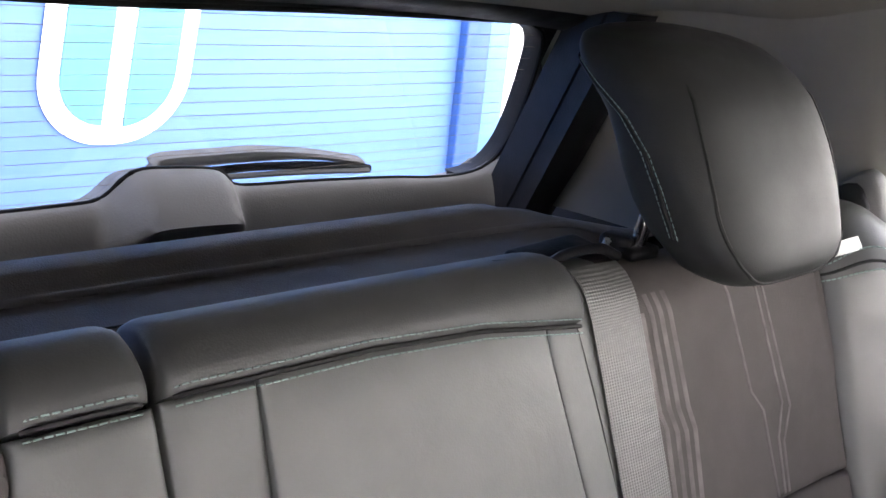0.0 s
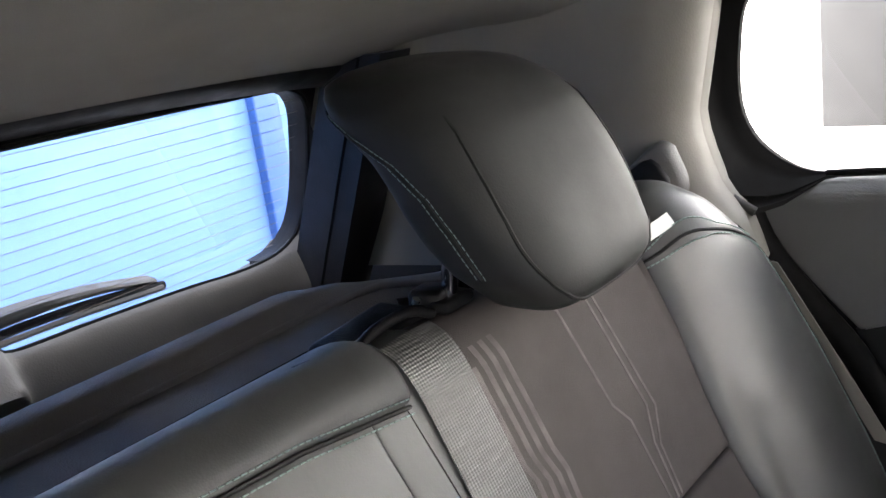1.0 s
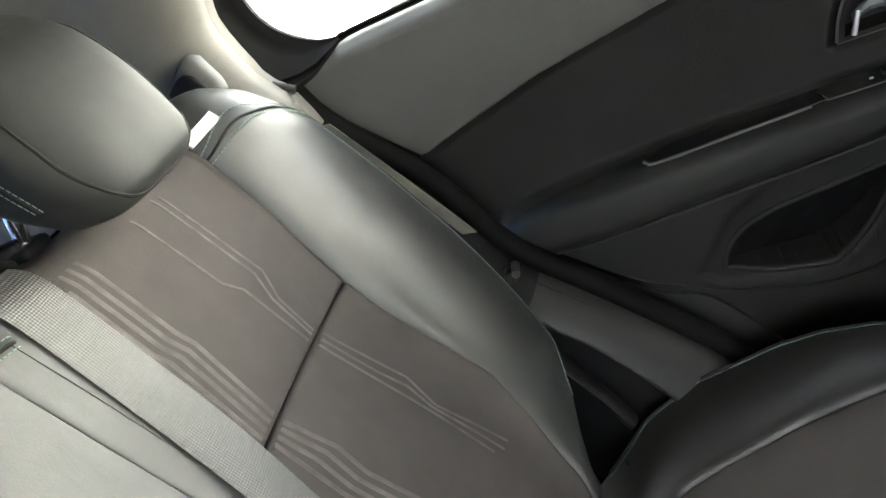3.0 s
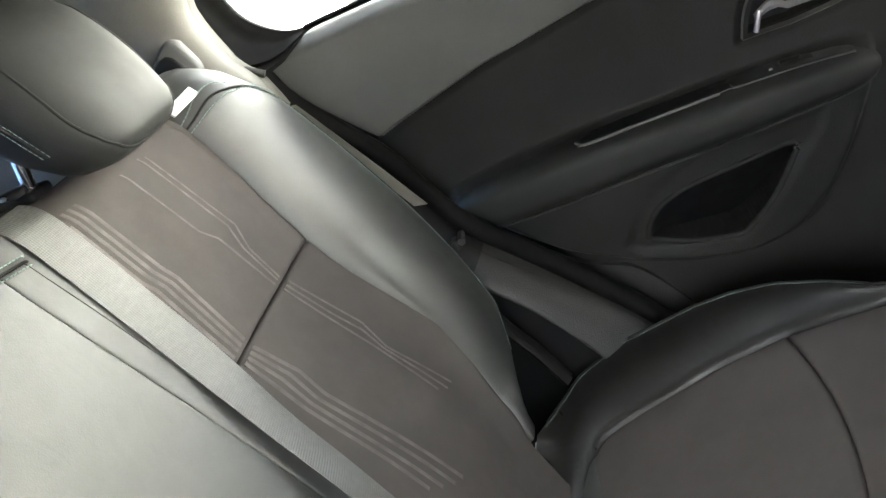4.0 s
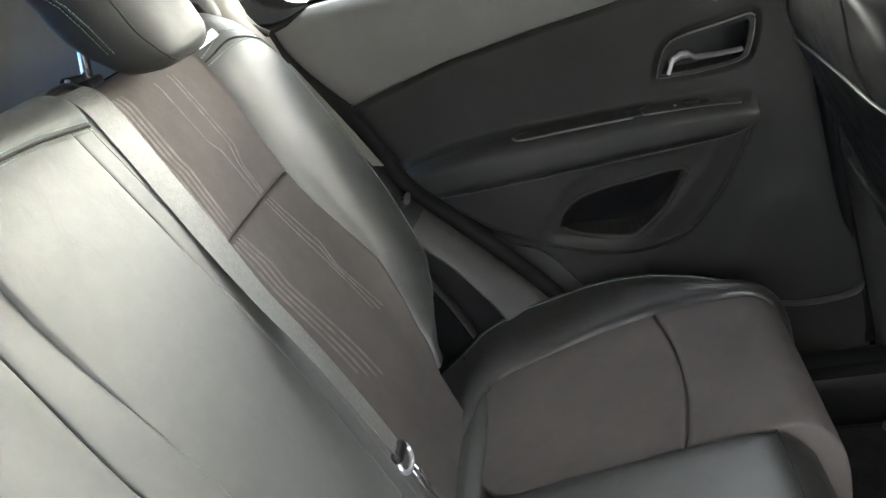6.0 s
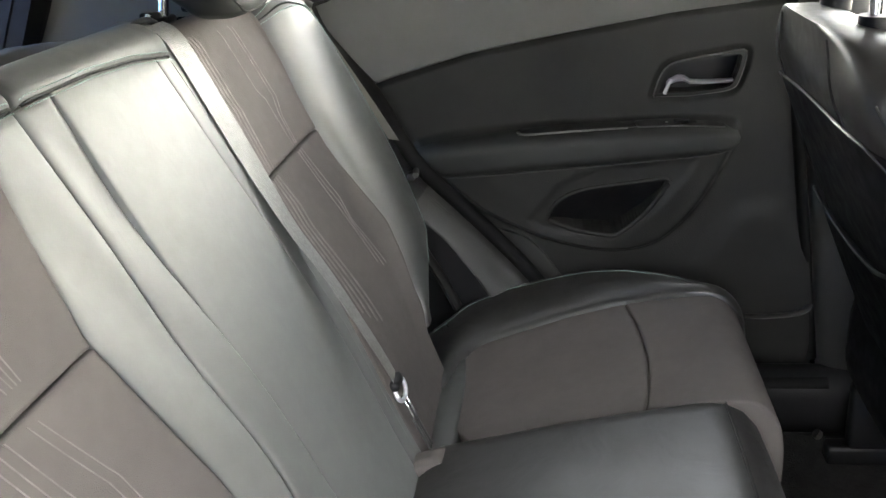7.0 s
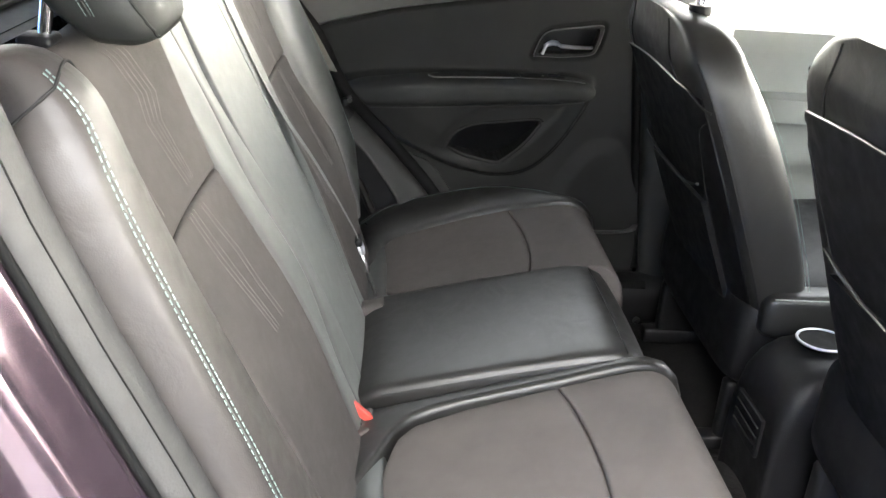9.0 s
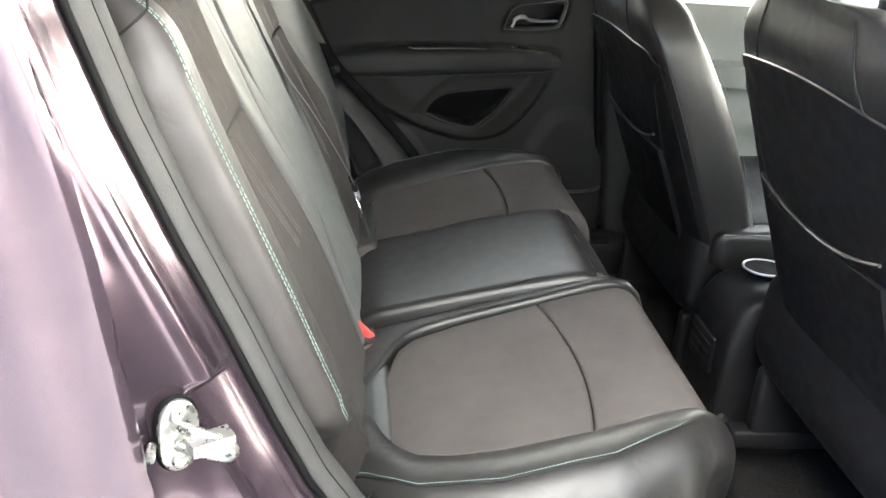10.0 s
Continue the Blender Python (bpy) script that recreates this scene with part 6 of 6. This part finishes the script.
# ---------------------------------------------------------------- front seats
def front_seat(cx0, y_top, slope):
    """A front seat seen from behind: backrest with piped rear panel, cushion, headrest on posts."""
    s = thing("front_seat", (cx0, y_top - 0.3, 0.35), "black leather front seat with piped rear panel, seen from behind", "car seat", "front seats")
    yr = lambda z: y_top + slope * (z - 1.03)
    SEC = [(0.50, 0.225, 0.11), (0.60, 0.238, 0.12), (0.72, 0.246, 0.135), (0.84, 0.247, 0.14), (0.93, 0.243, 0.135), (1.00, 0.232, 0.125), (1.045, 0.212, 0.112), (1.075, 0.180, 0.094), (1.092, 0.140, 0.070), (1.100, 0.09, 0.04)]
    half = lambda z: np.interp(z, [r[0] for r in SEC], [r[1] for r in SEC])
    rows = curve(SEC, 36)
    e = 2 / 4.5
    R = []
    for z, w, d in rows:
        R.append([(cx0 + w * np.sign(np.cos(a)) * abs(np.cos(a)) ** e, yr(z) - d / 2 - 0.02 * smooth(1.02, 1.10, z) + d / 2 * np.sign(np.sin(a)) * abs(np.sin(a)) ** e, z) for a in np.linspace(0, 2 * np.pi, 72, endpoint=False)])
    core = part("backrest", rings(R), LEATHER_WARM_DIM, s, "black leather backrest")
    depth = lambda z: np.interp(z, [r[0] for r in SEC], [r[2] for r in SEC])

    def on_rear(x, z, out=0.0015):
        x, z = np.asarray(x, float), np.asarray(z, float)
        d = depth(z) / 2
        k = (1 - np.clip(np.abs(x) / half(z), 0, 0.999) ** 4.5) ** (1 / 4.5)
        return np.stack(np.broadcast_arrays(cx0 + x, yr(z) - d - 0.02 * smooth(1.02, 1.10, z) + (d + out) * k, z), -1)

    # rear panel below the yoke, with its pocket
    U, Zr = np.meshgrid(np.linspace(-0.93, 0.93, 40), np.linspace(0.52, 0.985, 40), indexing="ij")
    top = 0.985 + 0.018 * (1 - np.abs(U) ** 2)
    Zp = 0.52 + (Zr - 0.52) / 0.465 * (top - 0.52)
    part("rear_panel", slab(on_rear(U * half(Zp), Zp, 0.004), on_rear(U * half(Zp), Zp, -0.01)), PLASTIC_DEEP, s, "black cloth rear panel")
    u = np.linspace(-0.97, 0.97, 90)
    z = 0.987 + 0.018 * (1 - u ** 2) - 0.020 * smooth(0.80, 0.97, np.abs(u))
    part("yoke_piping", tube(on_rear(u * half(z), z, 0.004), 0.0020), LEATHER_WARM_DIM, core)
    for sx in (-1, 1):
        zz = np.linspace(0.955, 0.55, 40)
        xx = sx * np.interp(zz, (0.55, 0.82, 0.93, 0.955), (0.150, 0.165, 0.195, 0.225))
        part("panel_seam", tube(on_rear(xx, zz, 0.0045), 0.0012), PLASTIC, core)
        zz = np.linspace(1.088, 0.99, 20)
        part("yoke_seam", tube(on_rear(sx * np.interp(zz, (0.99, 1.088), (0.140, 0.105)), zz, 0.001), 0.0014), SEAM, core)
        zz = np.linspace(0.56, 1.06, 80)
        d = depth(zz)
        for o in (0.0, 0.006):
            line = np.stack([np.full(80, 0.0) + cx0 + sx * (half(zz) * 0.985 + 0.001), yr(zz) - d * 0.86 - o - 0.02 * smooth(1.02, 1.10, zz), zz], 1)
            part("stitching", dashes(line), STITCH, core, "pale stitching along the bolster", kind="stuff")
        zz = np.linspace(0.56, 1.04, 40)
        line = np.stack([cx0 + sx * (half(zz) * 0.99), yr(zz) - depth(zz) * 0.20, zz], 1)
        part("side_seam", tube(line, 0.0016), SEAM, core)
    part("map_pocket", slab(on_rear(*np.meshgrid(np.linspace(-0.155, 0.155, 24), np.linspace(0.56, 0.80, 12), indexing="ij"), 0.014), on_rear(*np.meshgrid(np.linspace(-0.155, 0.155, 24), np.linspace(0.56, 0.80, 12), indexing="ij"), -0.004)), PLASTIC_DEEP, s, "black map pocket")
    xs = np.linspace(-0.16, 0.16, 30)
    part("pocket_hem", tube(on_rear(xs, 0.802 + 0.03 * (xs / 0.16) ** 2, 0.014), 0.0026), PLASTIC_GREY, s)
    # top with headrest posts
    for dx in (-0.078, 0.078):
        part("post", tube([(cx0 + dx, yr(1.10) - 0.082, 1.07), (cx0 + dx, yr(1.10) - 0.077, 1.24)], 0.0075, 14), CHROME, s, "chrome headrest post")
        part("post_sleeve", tube([(cx0 + dx, yr(1.10) - 0.082, 1.092), (cx0 + dx, yr(1.10) - 0.082, 1.108)], 0.019, 18), PLASTIC_DEEP, s)
    R = []
    for zc, w, d in curve([(1.19, 0.05, 0.03), (1.195, 0.11, 0.07), (1.22, 0.128, 0.10), (1.28, 0.132, 0.11), (1.33, 0.122, 0.10), (1.36, 0.09, 0.07), (1.368, 0.05, 0.03)], 24):
        R.append([(cx0 + w * np.sign(np.cos(a)) * abs(np.cos(a)) ** 0.6, yr(1.10) - 0.072 + d / 2 * np.sign(np.sin(a)) * abs(np.sin(a)) ** 0.6, zc) for a in np.linspace(0, 2 * np.pi, 40, endpoint=False)])
    part("headrest", rings(R), LEATHER, s)
    # cushion, side shield and rails
    yb = yr(0.62)
    R = []
    for y, zt, w in curve([(yb + 0.015, 0.60, 0.20), (yb + 0.005, 0.66, 0.232), (yb - 0.02, 0.685, 0.242), (yb - 0.12, 0.69, 0.250), (yb - 0.30, 0.70, 0.252), (yb - 0.45, 0.71, 0.245), (yb - 0.49, 0.68, 0.23)], 24):
        R.append([(cx0 + w * np.sign(np.cos(a)) * abs(np.cos(a)) ** 0.4, y, 0.555 + (zt - 0.555) * np.sign(np.sin(a)) * abs(np.sin(a)) ** 0.4 * (1 if np.sin(a) > 0 else 0.6)) for a in np.linspace(0, 2 * np.pi, 48, endpoint=False)])
    part("seat_cushion", rings(R), PLASTIC_DEEP, s, "dark cloth cushion")
    for dx in (-0.20, 0.20):
        part("seat_rail", box(cx0 + dx, yb - 0.20, 0.355, 0.035, 0.46, 0.035, 0.006), PLASTIC_DEEP, s)
        part("rail_leg", box(cx0 + dx, yb - 0.06, 0.42, 0.03, 0.12, 0.13, 0.008), PLASTIC_DEEP, s)
        part("rail_bolt", tube([(cx0 + dx * 1.1, yb + 0.035, 0.372), (cx0 + dx * 1.1, yb + 0.042, 0.378)], 0.008, 10), PLASTIC_GREY, s)
    return s


front_seat(0.355, -0.630, 0.42)
passenger = front_seat(-0.375, -0.672, 0.38)
passenger.location.z += 0.065
passenger.location.y += 0.015

lap = thing("seat_side_cover", (0.115, -0.88, 0.60), "rounded black leather side cover beside the front seat", "seat cover")
R = []
for y, zb, zt, w in curve([(-0.818, 0.612, 0.660, 0.016), (-0.826, 0.603, 0.674, 0.024), (-0.845, 0.600, 0.679, 0.029), (-0.90, 0.600, 0.681, 0.030), (-0.98, 0.600, 0.684, 0.030)], 16):
    R.append([(0.118 + w * np.sign(np.cos(a)) * abs(np.cos(a)) ** 0.5, y, (zb + zt) / 2 + (zt - zb) / 2 * np.sign(np.sin(a)) * abs(np.sin(a)) ** 0.4) for a in np.linspace(0, 2 * np.pi, 32, endpoint=False)])
part("cover_body", rings(R), LEATHER_WARM_DIM, lap)
part("cover_piping", tube([(0.090, y, 0.676) for y in np.linspace(-0.828, -0.97, 12)], 0.0014), PALE_TRIM, lap, "pale grey piping")

console = thing("centre_console", (0, -1.0, 0.33), "black centre console between the front seats with chrome cup ring", "console")
R = []
for y, zt, w in curve([(-0.795, 0.40, 0.070), (-0.790, 0.50, 0.084), (-0.795, 0.57, 0.090), (-0.815, 0.612, 0.092), (-0.85, 0.632, 0.094), (-0.95, 0.64, 0.095), (-1.20, 0.645, 0.098), (-1.50, 0.65, 0.10)], 30):
    R.append([(w * np.sign(np.cos(a)) * abs(np.cos(a)) ** 0.35, y, 0.34 + (zt - 0.34) * max(0.0, np.sign(np.sin(a)) * abs(np.sin(a)) ** 0.35)) for a in np.linspace(0, 2 * np.pi, 48, endpoint=False)])
part("console_body", rings(R), PLASTIC_DEEP, console)
ring = [(0.02 + 0.036 * np.cos(a), -0.885 + 0.040 * np.sin(a), 0.643) for a in np.linspace(0, 2 * np.pi, 40)]
part("cup_ring", tube(ring, 0.0024, 10), SATIN, console, "chrome cup holder ring")
# flat dull black disc, painting the dark inside of the cup holder
part("cup_shade_disc", rings([[(0.02 + r * np.cos(a), -0.885 + r * 1.08 * np.sin(a), z) for a in np.linspace(0, 2 * np.pi, 28, endpoint=False)] for r, z in ((0.035, 0.6405), (0.034, 0.6435))]), RUBBER, console)
part("rear_vent", box(0.0, -0.786, 0.50, 0.10, 0.008, 0.07, 0.003), PLASTIC_DEEP, console, "black rear console outlet")
for k in range(3):
    part("vent_slat", box(0.0, -0.781, 0.482 + 0.018 * k, 0.09, 0.004, 0.003, 0.001), PLASTIC_DEEP, console)

# footwell mats
for sx in (1, -1):
    mat_th = thing("floor_mat", (sx * 0.38, -0.75, 0.33), "black carpet floor mat in the rear footwell", "floor mat", "floor mats")
    P = np.array([[(x, y, 0.336 + 0.004 * np.sin(9 * x + 7 * y) + 0.05 * smooth(-0.93, -1.02, y)) for y in np.linspace(-0.58, -1.02, 24)] for x in np.linspace(sx * 0.12, sx * 0.62, 20)])
    part("mat_sheet", slab(P + (0, 0, 0.008), P), CARPET, mat_th)
    border = np.vstack([P[0], P[:, -1], P[::-1][0][::-1], P[::-1, 0]]) + (0, 0, 0.008)
    part("mat_binding", tube(border, 0.004, 6), RUBBER, mat_th)
tunnel = solo("floor_tunnel", slab(*[[[(x, y, 0.325 + dz + 0.05 * np.cos(x / 0.14 * np.pi / 2)) for x in np.linspace(-0.14, 0.14, 14)] for y in np.linspace(-0.5, -1.6, 6)] for dz in (0.008, 0.0)]), CARPET, "black carpeted floor tunnel", "floor", "structure")

# front of the cabin: plain dashboard and bulkhead below an open windscreen
solo("wall_front", box(0, -1.78, 0.70, 1.5, 0.25, 0.80, 0.06, 4), PLASTIC_DEEP, "plain black dashboard closing the cabin", "dashboard", "structure")
bonnet = solo("car_bonnet", box(0, -2.35, 0.85, 1.6, 1.0, 0.25, 0.08, 4), PAINT, "purple metallic car bonnet", "car bonnet", "structure")
shell = thing("car_underbody", (0, 0, 0.2), "dark underbody and side closing of the car", "car body", kind="structure")
part("rear_closing", box(0.66, 0.36, 0.75, 0.05, 0.62, 0.66, 0.01), PLASTIC_DEEP, shell)
part("rear_closing", box(-0.64, 0.42, 0.75, 0.05, 0.46, 0.66, 0.01), PLASTIC_DEEP, shell)
part("tail_closing", box(0, 0.62, 0.66, 1.3, 0.06, 0.74, 0.01), PAINT, shell)
part("pillar_closing", box(-0.58, 0.33, 1.17, 0.03, 0.36, 0.34, 0.01), PILLAR, shell)
